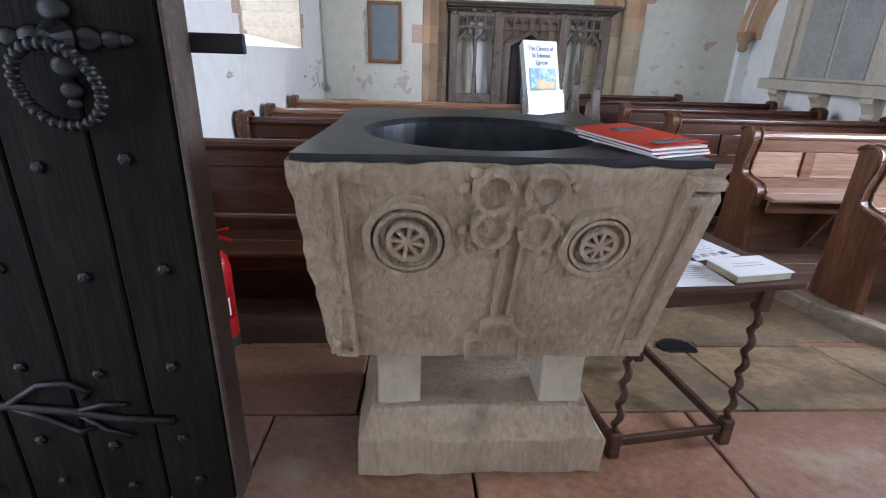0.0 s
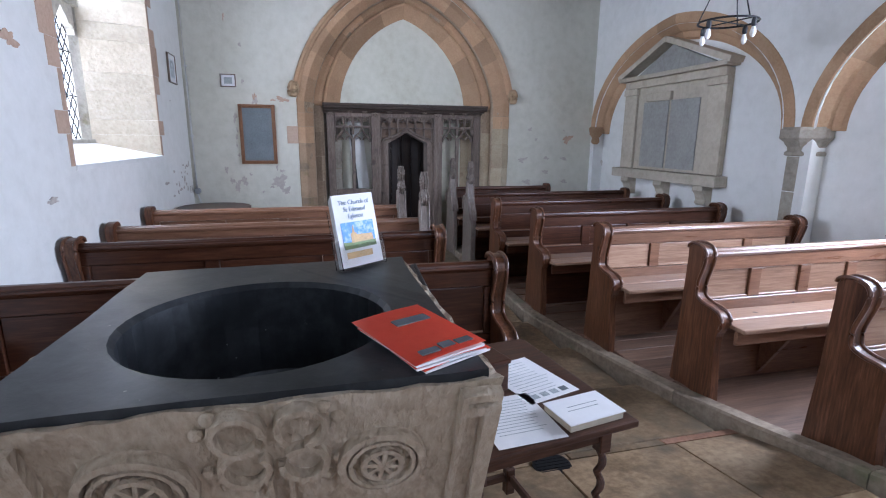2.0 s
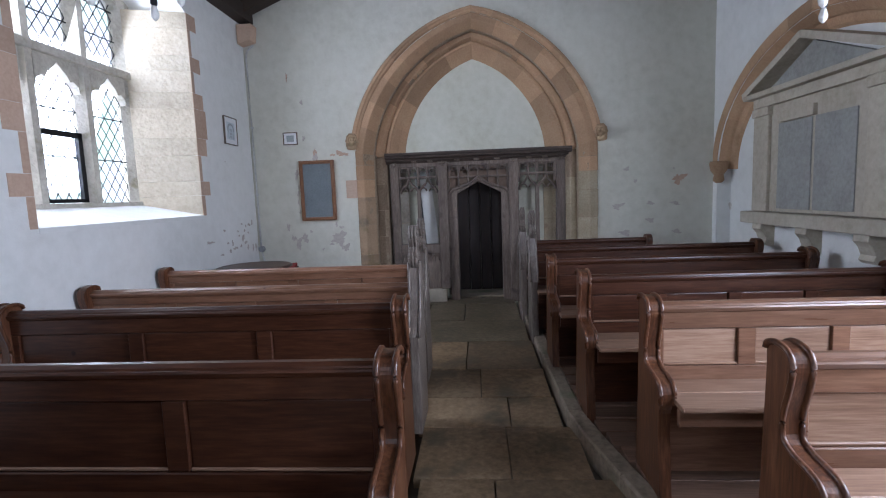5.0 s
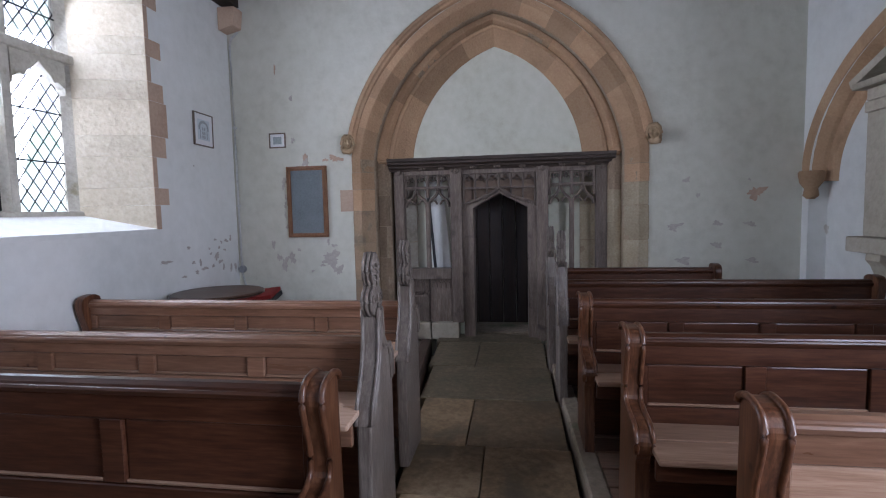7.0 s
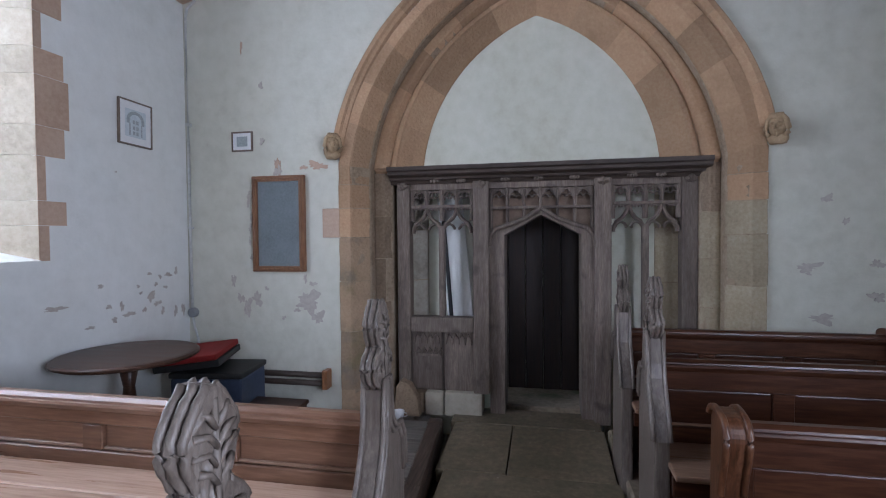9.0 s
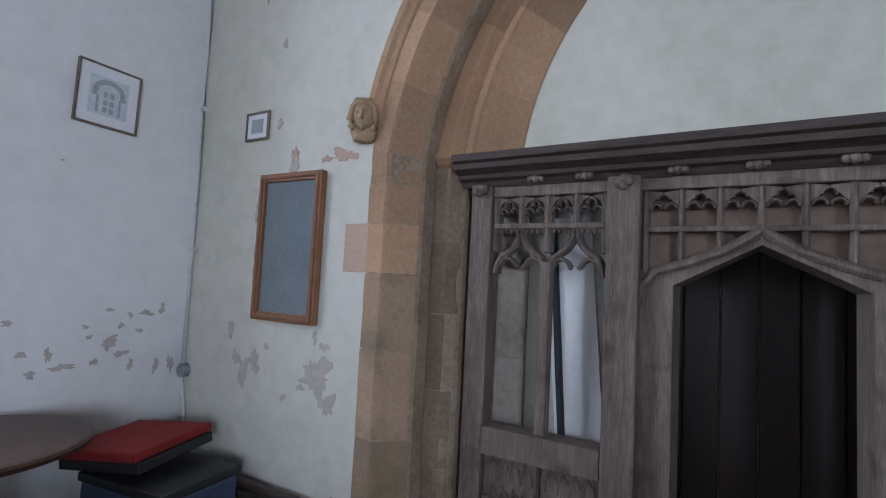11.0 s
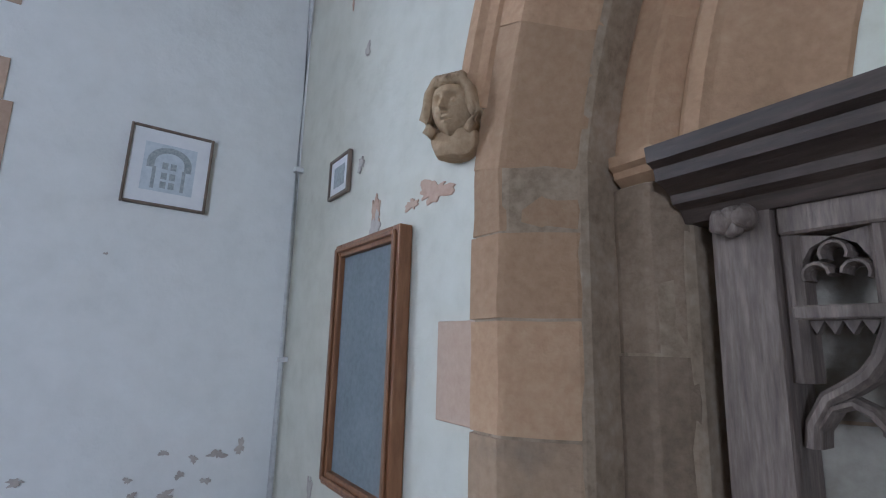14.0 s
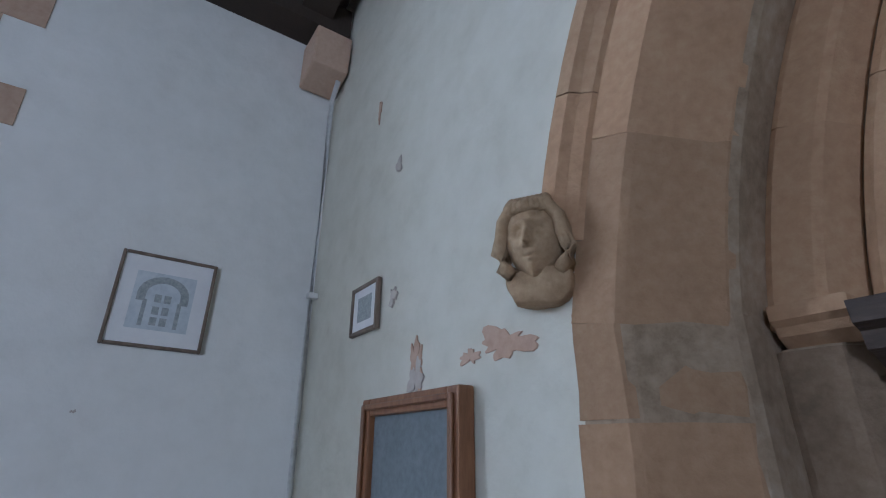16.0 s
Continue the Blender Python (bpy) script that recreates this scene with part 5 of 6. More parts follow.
for k, (dx, dy, turn) in enumerate(((0.012, 0.006, 2.0), (0.006, 0.002, -2.0), (0.0, 0.0, 0.0))):
    bk = thing("booklet", "thin red paper-covered booklet lying on the font edge", "booklet", "red booklets", Matrix.Translation((1.648 + dx, 3.12 + dy, FZ1 + 0.022 + k * 0.007)) @ pose(0, 0, 0, 2.5, 0, 24 + turn))
    part("page_block", box(-0.072, 0.073, -0.105, 0.100, -0.0025, 0.0015), PAPER, bk)
    cv = bmesh.new()
    for i in range(9):
        u = -0.076 + i * 0.019
        for w in (-0.105, 0.105):
            cv.verts.new((u, w, 0.002 + 0.004 * math.sin((i / 8) * 3.14) + (0.005 * (i / 8) ** 3 if k == 2 else 0)))
    cv.verts.ensure_lookup_table()
    for i in range(8):
        cv.faces.new([cv.verts[j] for j in (2 * i, 2 * i + 2, 2 * i + 3, 2 * i + 1)])
    bmesh.ops.solidify(cv, geom=cv.faces[:], thickness=0.0007)
    cover = part("cover", cv, RED, bk)
    if k == 2:
        for a in ((-0.02, 0.055, 0.03, 0.055), (-0.05, -0.012, -0.090, -0.075), (-0.005, 0.022, -0.086, -0.068), (0.028, 0.06, -0.088, -0.072)):
            part("printed_picture", box(a[0], a[1], a[2], a[3], 0.0062, 0.0088), INK, cover)

# ---------------- side table and what lies on it ----------------
TM = Matrix.Translation((2.37, 3.41, rise(3.6) - 0.01)) @ pose(0, 0, 0, 0, 0, 8)
TZ = 0.66
table = thing("side_table", "dark oak side table with barley-twist legs", "table", m=TM)
part("tabletop", box(-0.56, 0.0, 0.0, 0.66, TZ - 0.022, TZ, 0.006), DARKTABLE, table)
part("apron", box(-0.50, -0.05, 0.055, 0.075, TZ - 0.085, TZ - 0.024), DARKTABLE, table)
part("apron", box(-0.50, -0.05, 0.585, 0.605, TZ - 0.085, TZ - 0.024), DARKTABLE, table)
part("apron", box(-0.085, -0.065, 0.077, 0.583, TZ - 0.085, TZ - 0.024), DARKTABLE, table)
part("apron", box(-0.505, -0.485, 0.077, 0.583, TZ - 0.085, TZ - 0.024), DARKTABLE, table)
for lx in (-0.495, -0.075):
    for ly in (0.065, 0.595):
        bm = box(lx - 0.02, lx + 0.02, ly - 0.02, ly + 0.02, TZ - 0.12, TZ - 0.0225, 0.003)
        merge(bm, box(lx - 0.02, lx + 0.02, ly - 0.02, ly + 0.02, 0.0, 0.12, 0.004))
        own = bmesh.new()
        steps_n, around = 54, 10
        rs = []
        for i in range(steps_n + 1):
            z = 0.115 + i * (TZ - 0.235) / steps_n
            ph = i * 0.62
            rs.append([own.verts.new((lx + 0.007 * math.cos(ph) + 0.0125 * math.cos(2 * math.pi * j / around), ly + 0.007 * math.sin(ph) + 0.0125 * math.sin(2 * math.pi * j / around), z)) for j in range(around)])
        for a, b in zip(rs, rs[1:]):
            for j in range(around):
                own.faces.new((a[j], a[(j + 1) % around], b[(j + 1) % around], b[j]))
        merge(bm, own)
        part("leg", bm, DARKTABLE, table)
for a in ((-0.475, -0.095, 0.055, 0.075), (-0.475, -0.095, 0.585, 0.605), (-0.085, -0.065, 0.085, 0.575), (-0.505, -0.485, 0.085, 0.575)):
    part("stretcher", box(a[0], a[1], a[2], a[3], 0.06, 0.095, 0.004), DARKTABLE, table)


def on_table(name, label, category, x, y, turn, z=0.0):
    return thing(name, label, category, "", TM @ Matrix.Translation((x, y, TZ + z)) @ pose(0, 0, 0, 0, 0, turn))


def lines(parent, w, h, count, z, rnd, x0=None):
    for i in range(count):
        yy = h / 2 - 0.03 - i * (h - 0.07) / count
        part("text_line", box(-w / 2 + 0.02, w / 2 - 0.02 - rnd.uniform(0, 0.03), yy - 0.0012, yy + 0.0012, z, z + 0.0003), GREYINK, parent)


rnd = random.Random(5)
s1 = on_table("paper_sheet", "white printed information sheet with small pictures on the table", "paper", -0.17, 0.34, 8, 0.001)
part("page", box(-0.10, 0.10, -0.14, 0.14, 0, 0.0012), PAPER, s1)
lines(s1, 0.2, 0.28, 11, 0.0013, rnd)
for i in range(4):
    part("printed_picture", box(-0.075 + i * 0.04, -0.047 + i * 0.04, -0.12, -0.095, 0.0013, 0.0017), INK if i == 3 else GREYINK, s1)
s2 = on_table("paper_sheet", "white printed sheet lying by the visitors book", "paper", -0.34, 0.14, -4, 0.001)
part("page", box(-0.105, 0.105, -0.125, 0.125, 0, 0.0012), PAPER, s2)
lines(s2, 0.2, 0.25, 12, 0.0013, rnd)
vb = on_table("visitors_book", "cream-edged visitors book with pale cover", "book", -0.135, 0.085, 2)
part("page_block", box(-0.096, 0.096, -0.062, 0.066, 0.0, 0.022, 0.002), PALESTONE, vb)
part("cover", box(-0.10, 0.10, -0.066, 0.068, 0.0225, 0.026, 0.001), PAPER, vb)
part("text_line", box(-0.06, 0.05, -0.004, -0.001, 0.0262, 0.0266), GREYINK, vb)
part("text_line", box(-0.05, 0.06, 0.015, 0.018, 0.0262, 0.0266), GREYINK, vb)
cb = on_table("collection_box", "dark wooden slotted collection box on the table", "box", -0.40, 0.42, 8)
part("body", box(-0.11, 0.11, -0.14, 0.16, 0.0, 0.095, 0.006), DARKTABLE, cb)
part("lid", box(-0.115, 0.115, -0.145, 0.165, 0.0955, 0.112, 0.005), WOOD, cb)
part("slot", box(-0.03, 0.03, 0.02, 0.028, 0.1122, 0.1135), RUBBER, cb)
pen = on_table("pen", "blue ballpoint pen beside the papers", "pen", -0.245, 0.50, 60, 0.004)
part("barrel", tube([(-0.06, 0, 0), (0.05, 0, 0), (0.065, 0, 0)], 0.0042, 8), PHOTOBLUE, pen)
FS = Matrix.Translation((1.90, 3.68, rise(3.6) + TZ + 0.115)) @ pose(0, 0, 0, 0, 0, -4) @ pose(0, 0, 0, 0, 64, 0)
fs = thing("framed_notice", "black-framed printed notice leaning on the font", "notice", m=FS)
part("backing", box(-0.31, 0.0, -0.125, 0.125, -0.010, 0.0), RUBBER, fs)
for a in ((-0.31, -0.299, -0.125, 0.125), (-0.011, 0.0, -0.125, 0.125), (-0.2985, -0.0115, -0.125, -0.114), (-0.2985, -0.0115, 0.114, 0.125)):
    part("frame_bar", box(*a, 0.0005, 0.010, 0.002), RUBBER, fs)
page = part("page", box(-0.298, -0.012, -0.1135, 0.1135, 0.0005, 0.003), PAPER, fs)
for i in range(8):
    part("text_line", box(-0.19 + i * 0.018, -0.187 + i * 0.018, -0.075 + rnd.uniform(0, 0.05), 0.085, 0.0031, 0.0035), GREYINK, page)
text_mesh("St Edmund's", 0.022, Matrix.Translation((-0.205, 0.0, 0.0031)) @ pose(0, 0, 0, 0, 0, 90), GREYINK, page)
part("printed_emblem", lathe([(0.028, 0.0031), (0.027, 0.0035)], 20, Matrix.Translation((-0.255, 0.0, 0))), WASH, page)

# ---------------- fire extinguisher ----------------
ext = thing("fire_extinguisher", "red fire extinguisher with black hose by the wall", "extinguisher", m=Matrix.Translation((0.27, 4.30, rise(4.25) - 0.01)))
part("cylinder", lathe([(0.075, 0.0), (0.08, 0.02), (0.08, 0.40), (0.072, 0.45), (0.045, 0.49), (0.03, 0.50)], 24), EXTRED, ext, "", True)
part("base_ring", lathe([(0.081, -0.002), (0.083, 0.0), (0.083, 0.05), (0.081, 0.055)], 24), RUBBER, ext)
part("neck", lathe([(0.022, 0.501), (0.022, 0.535)], 12), STEEL, ext)
part("handle", sweep([(-0.02, 0, 0.545), (0.05, 0, 0.56), (0.10, 0, 0.545)], [(-0.012, -0.004), (0.012, -0.004), (0.012, 0.004), (-0.012, 0.004)]), EXTRED, ext)
part("lever", sweep([(-0.02, 0, 0.565), (0.05, 0, 0.59), (0.095, 0, 0.60)], [(-0.012, -0.004), (0.012, -0.004), (0.012, 0.004), (-0.012, 0.004)]), EXTRED, ext)
part("hose", tube([(-0.02, 0, 0.53), (-0.08, -0.02, 0.52), (-0.115, -0.03, 0.42), (-0.115, -0.03, 0.25), (-0.10, -0.04, 0.12)], 0.012, 8), RUBBER, ext, "", True)
lab = bmesh.new()
for i in range(9):
    a = radians(-110 + i * 12)
    for z in (0.16, 0.33):
        lab.verts.new((0.0812 * math.cos(a), 0.0812 * math.sin(a), z))
lab.verts.ensure_lookup_table()
for i in range(8):
    lab.faces.new([lab.verts[j] for j in (2 * i, 2 * i + 2, 2 * i + 3, 2 * i + 1)])
bmesh.ops.solidify(lab, geom=lab.faces[:], thickness=0.0006)
part("label", lab, EXTRED, ext)
for k in range(6):
    a = radians(-95 + k * 13)
    part("letter_bar", box(-0.004, 0.004, -0.0008, 0.0008, 0.18, 0.31 - 0.02 * (k % 3)), PAPER, ext).matrix_local = Matrix.Translation((0.083 * math.cos(a), 0.083 * math.sin(a), 0)) @ pose(0, 0, 0, 0, 0, math.degrees(a) + 90)

# ---------------- carved heads ----------------
def head(name, m):
    """A carved head with a fringe and bobbed hair on a rough block; the face looks towards -y."""
    bm = bmesh.new()
    bmesh.ops.create_icosphere(bm, subdivisions=6, radius=1)
    bell = lambda q, w: math.exp(-(q / w) ** 2)
    for v in bm.verts:
        x, y, z = v.co
        f = max(0.0, min(1.0, (-y - 0.1) / 0.45))
        spot = lambda cx, cz, w: bell(x - cx, w) * bell(z - cz, w)
        pair = lambda cx, cz, w: spot(-cx, cz, w) + spot(cx, cz, w)
        down = max(0.0, min(1.0, (0.42 - z) / 0.55)) * max(0.0, min(1.0, (z + 0.24) / 0.07))
        out = 0.027 * down * bell(x, 0.10 + 0.05 * down)
        out += 0.007 * bell(z - 0.36, 0.09) * bell(x, 0.6) - 0.015 * pair(0.31, 0.17, 0.16) + 0.010 * pair(0.31, 0.14, 0.085)
        out += 0.006 * pair(0.40, -0.20, 0.24) + 0.007 * bell(z + 0.37, 0.045) * bell(x, 0.17) + 0.008 * bell(z + 0.50, 0.05) * bell(x, 0.14) - 0.007 * bell(z + 0.43, 0.028) * bell(x, 0.22)
        out += 0.012 * spot(0, -0.74, 0.2) + 0.004 * bell(z - 0.62, 0.2)
        v.co = Vector((x * 0.078 * (1 - 0.22 * max(0.0, -z)), y * 0.086 - 1.55 * out * f, z * 0.104))
    def lock(pts, r):
        own = tube(pts, r, 9)
        bmesh.ops.subdivide_edges(own, edges=own.edges[:], cuts=1)
        merge(bm, own)
    for sg in (-1, 1):
        for k in range(5):
            y0 = -0.052 + 0.018 * k
            lock([(sg * 0.012, y0 + 0.010, 0.096), (sg * 0.046, y0 + 0.004, 0.084), (sg * 0.070, y0 + 0.004, 0.052), (sg * (0.076 + 0.003 * (k % 2)), y0, 0.012), (sg * (0.088 - 0.004 * (k % 2)), y0 - 0.004, -0.028), (sg * 0.080, y0 - 0.002, -0.062), (sg * 0.060, y0 + 0.006, -0.082)], 0.018)
    for k in range(9):
        x0 = -0.048 + k * 0.012
        lock([(x0 * 1.15, -0.074 + abs(x0) * 0.45, 0.070 - 0.004 * (k % 2)), (x0 * 1.05, -0.066 + abs(x0) * 0.3, 0.086), (x0 * 0.9, -0.035, 0.104), (x0 * 0.8, 0.01, 0.106)], 0.0135)
    neck = bmesh.new()
    bmesh.ops.create_cube(neck, size=2)
    bmesh.ops.subdivide_edges(neck, edges=neck.edges[:], cuts=14, use_grid_fill=True)
    for v in neck.verts:
        v.co = v.co.lerp(v.co.normalized() * 1.25, 0.45)
        v.co = Vector((v.co.x * (0.076 + 0.010 * v.co.z), v.co.y * 0.060 + 0.012, v.co.z * 0.046 - 0.112))
        v.co += noise.noise_vector(v.co * 18) * 0.012
    merge(bm, neck)
    for v in bm.verts:
        v.co += noise.noise_vector(v.co * 70) * 0.0016
    ob = part(name, bm, CARVED, None, "", True)
    ob.matrix_world = m
    return tagged(ob, "worn buff stone carved head supporting the arch hood", "carving", "carved heads")


head("stone_head", Matrix.Translation((1.25, 8.957, 2.225)) @ pose(0, 0, 0, 10, 0, 30) @ Matrix.Scale(0.68, 4))
head("stone_head", Matrix.Translation((4.155, 8.957, 2.205)) @ pose(0, 0, 0, 10, 0, -30) @ Matrix.Scale(0.68, 4))

# ---------------- wall monument ----------------
MX = SX + 0.15
mon = thing("wall_monument", "pale stone pedimented wall monument with two grey inscription panels", "monument")
Y0, Y1 = 6.55, 8.36
YC = (Y0 + Y1) / 2
part("back_slab", box(MX - 0.05, MX, Y0 + 0.06, Y1 - 0.06, 1.27, 2.34, 0.006), PALESTONE, mon)
part("sill", box(MX - 0.16, MX, Y0 - 0.02, Y1 + 0.02, 1.15, 1.265, 0.012), PALESTONE, mon)
for y0 in (Y0 + 0.05, Y1 - 0.30):
    part("pilaster", box(MX - 0.085, MX - 0.0505, y0, y0 + 0.25, 1.27, 2.18, 0.008), PALESTONE, mon)
    part("pilaster_cap", box(MX - 0.10, MX - 0.0505, y0 - 0.012, y0 + 0.262, 2.182, 2.26, 0.008), PALESTONE, mon)
part("entablature", box(MX - 0.10, MX - 0.0505, Y0 + 0.06, Y1 - 0.06, 2.262, 2.35, 0.006), PALESTONE, mon)
for y0, y1, z0 in ((YC - 0.48, YC - 0.02, 1.30), (YC + 0.02, YC + 0.48, 1.30)):
    part("inscription_panel", box(MX - 0.062, MX - 0.0505, y0, y1, z0, 2.08, 0.003), INSCRIBED, mon, "grey worn inscription panel")
part("central_drop", box(MX - 0.09, MX - 0.0505, YC - 0.03, YC + 0.42, 2.085, 2.18, 0.006), PALESTONE, mon)
part("pediment_field", prism([(Y0 + 0.10, 2.352), (Y1 - 0.10, 2.352), (YC + 0.06, 2.70)], 0.05, "x", MX - 0.05), INSCRIBED, mon)
part("pediment_base", box(MX - 0.17, MX - 0.0, Y0, Y1, 2.351, 2.40, 0.008), PALESTONE, mon)
for sg in (-1, 1):
    part("raking_cornice", sweep([(MX - 0.08, YC + sg * (Y1 - YC + 0.03), 2.40), (MX - 0.08, YC + 0.06, 2.755)], [(-0.085, -0.03), (0.085, -0.03), (0.085, 0.03), (-0.085, 0.03)]), PALESTONE, mon)
for y in (Y0 + 0.24, YC, Y1 - 0.24):
    part("bracket", prism([(MX, 1.148), (MX - 0.13, 1.148), (MX - 0.135, 1.10), (MX - 0.10, 1.06), (MX - 0.075, 1.0), (MX - 0.09, 0.96), (MX - 0.06, 0.935), (MX, 0.935)], 0.15, "y", y - 0.075, 0.006), PALESTONE, mon)

# ---------------- pictures and board ----------------
nb = thing("notice_board", "grey felt noticeboard in a moulded brown wooden frame", "noticeboard")
part("felt", box(0.615, 0.99, 8.975, 8.985, 1.325, 1.985), GREYFELT, nb)
for a in ((0.59, 0.632, 1.292, 2.012), (0.973, 1.015, 1.292, 2.012), (0.6325, 0.9725, 1.292, 1.334), (0.6325, 0.9725, 1.970, 2.012)):
    part("frame_bar", box(a[0], a[1], 8.958, 8.997, a[2], a[3], 0.006), FRAMEWOOD, nb)
for a in ((0.604, 0.618, 1.306, 1.998), (0.987, 1.001, 1.306, 1.998), (0.6185, 0.9865, 1.306, 1.320), (0.6185, 0.9865, 1.984, 1.998)):
    part("frame_bead", box(a[0], a[1], 8.948, 8.9575, a[2], a[3], 0.003), FRAMEWOOD, nb)
sp = thing("small_picture", "small framed print in a thin grey-brown frame", "picture")
part("mount", box(0.42, 0.58, 8.988, 8.995, 2.215, 2.35), PAPER, sp)
part("print", box(0.455, 0.545, 8.9868, 8.9878, 2.245, 2.32), GREYINK, sp)
for a in ((0.412, 0.424, 2.207, 2.358), (0.576, 0.588, 2.207, 2.358), (0.4245, 0.5755, 2.207, 2.219), (0.4245, 0.5755, 2.346, 2.358)):
    part("frame_bar", box(a[0], a[1], 8.982, 8.997, a[2], a[3], 0.002), PALEFRAME, sp)
np_ = thing("framed_drawing", "framed grey drawing of a church doorway on white mount", "picture", m=Matrix.Translation((0.012, 8.497, 2.335)) @ pose(0, 0, 0, -1.0, 0, 0))
part("mount", box(-0.004, 0.004, -0.135, 0.135, -0.145, 0.145), PAPER, np_)
for a in ((-0.142, -0.132, -0.152, 0.152), (0.132, 0.142, -0.152, 0.152), (-0.1315, 0.1315, -0.152, -0.142), (-0.1315, 0.1315, 0.142, 0.152)):
    part("frame_bar", box(-0.008, 0.012, a[0], a[1], a[2], a[3], 0.002), PALEFRAME, np_)
part("wash", box(0.0041, 0.0044, -0.088, 0.088, -0.095, 0.092), WASH, np_, "pale blue-grey drawing paper")
dr = bmesh.new()
arcs_o = [(0.075 * math.cos(radians(t)), 0.02 + 0.062 * math.sin(radians(t))) for t in range(0, 181, 15)]
merge(dr, prism(arcs_o + [(-0.075, -0.005), (-0.05, -0.005), (-0.05, 0.02)] + [(0.05 * -math.cos(radians(t)), 0.02 + 0.04 * math.sin(radians(t))) for t in range(0, 181, 15)] + [(0.05, -0.005), (0.075, -0.005)], 0.0006, "x", 0.0045))
for y in (-0.055, 0.045):
    merge(dr, box(0.0045, 0.0051, y, y + 0.012, -0.085, 0.0))
for y in (-0.024, 0.004):
    for z in (-0.08, -0.045, -0.005):
        merge(dr, box(0.0045, 0.0051, y, y + 0.020, z, z + 0.026))
part("drawing", dr, GREYINK, np_, "pencil drawing of an arched doorway")

# ---------------- conduit and corner socket ----------------
cond = thing("cable_conduit", "white painted cable conduit running up the corner", "conduit")
part("pipe", tube([(0.045, 8.975, 1.0), (0.045, 8.975, 2.2), (0.04, 8.975, 3.24), (0.06, 8.97, 3.32), (0.14, 8.96, 3.37)], 0.011, 8), CABLE, cond, "", True)
part("clip", box(0.03, 0.06, 8.962, 8.998, 1.62, 1.64), CABLE, cond)
part("clip", box(0.03, 0.06, 8.962, 8.998, 2.42, 2.44), CABLE, cond)
part("junction_box", lathe([(0.038, 0), (0.038, 0.035), (0.03, 0.042)], 14, Matrix.Translation((0.05, 8.998, 0.965)) @ pose(0, 0, 0, 90, 0, 0)), STEEL, cond)
part("tail", tube([(0.05, 8.975, 0.93), (0.07, 8.97, 0.85), (0.10, 8.97, 0.75), (0.11, 8.97, 0.5)], 0.009, 8), CABLE, cond, "", True)

# ---------------- heating pipes, table and boxes in the corner ----------------
hp = thing("heating_pipes", "pair of dark heating pipes along the wall", "pipes")
for z in (0.47, 0.53):
    part("pipe", tube([(0.3, 8.94, z), (1.17, 8.94, z)], 0.022, 10), OAKDARK, hp, "", True)
part("end_bracket", box(1.16, 1.20, 8.91, 8.998, 0.43, 0.57, 0.004), FRAMEWOOD, hp)
rt = thing("round_table", "dark polished round pedestal table in the corner", "table", m=Matrix.Translation((0.41, 7.98, 0.1)))
part("tabletop", lathe([(0.355, 0.765), (0.37, 0.772), (0.372, 0.785), (0.36, 0.793), (0.34, 0.795)], 40), DARKTABLE, rt)
part("pedestal", lathe([(0.05, 0.08), (0.055, 0.15), (0.035, 0.3), (0.045, 0.45), (0.03, 0.6), (0.06, 0.764)], 16), DARKTABLE, rt, "", True)
for k in range(3):
    a = 2 * math.pi * k / 3
    part("foot", tube([(0.03 * math.cos(a), 0.03 * math.sin(a), 0.12), (0.16 * math.cos(a), 0.16 * math.sin(a), 0.07), (0.25 * math.cos(a), 0.25 * math.sin(a), 0.02)], 0.02, 8), DARKTABLE, rt)
bb = thing("storage_box", "dark blue plastic storage box standing in the corner", "box", m=Matrix.Translation((0.52, 8.62, 0.1)) @ pose(0, 0, 0, 0, 0, 8))
part("body", box(-0.22, 0.26, -0.20, 0.18, 0.0, 0.52, 0.015), BLUEBOX, bb)
part("lid", box(-0.23, 0.27, -0.21, 0.19, 0.521, 0.56, 0.012), RUBBER, bb)
rc = thing("red_cushion_board", "folded red cloth-covered panel lying on boxes", "panel", m=Matrix.Translation((0.40, 8.58, 0.735)) @ pose(0, 0, 0, 3, -6, 14))
part("cloth", box(-0.24, 0.20, -0.20, 0.22, 0.0, 0.04, 0.012), material("dark_red_cloth", (0.26, 0.018, 0.014), rough=0.9, grain=200), rc)
part("board", box(-0.22, 0.21, -0.19, 0.21, -0.045, -0.002, 0.004), RUBBER, rc)
ch = thing("wooden_chest", "low dark wooden chest beside the wall", "chest", m=Matrix.Translation((0.85, 8.55, 0.1)))
part("body", box(-0.12, 0.30, -0.15, 0.15, 0.0, 0.30, 0.008), DARKTABLE, ch)
part("lid", box(-0.13, 0.31, -0.16, 0.16, 0.301, 0.33, 0.008), DARKTABLE, ch)

cup = thing("cup", "small white china cup standing on the step by the screen", "cup", m=Matrix.Translation((1.72, 8.99, rise(8.99) * 0.75 + 0.086)))
part("bowl", lathe([(0.022, 0.0), (0.026, 0.004), (0.036, 0.03), (0.042, 0.06), (0.039, 0.06), (0.033, 0.03), (0.02, 0.008)], 20), PAPER, cup, "", True)
part("handle", tube([(0.038, 0, 0.048), (0.058, 0, 0.046), (0.062, 0, 0.028), (0.036, 0, 0.018)], 0.004, 6), PAPER, cup, "", True)

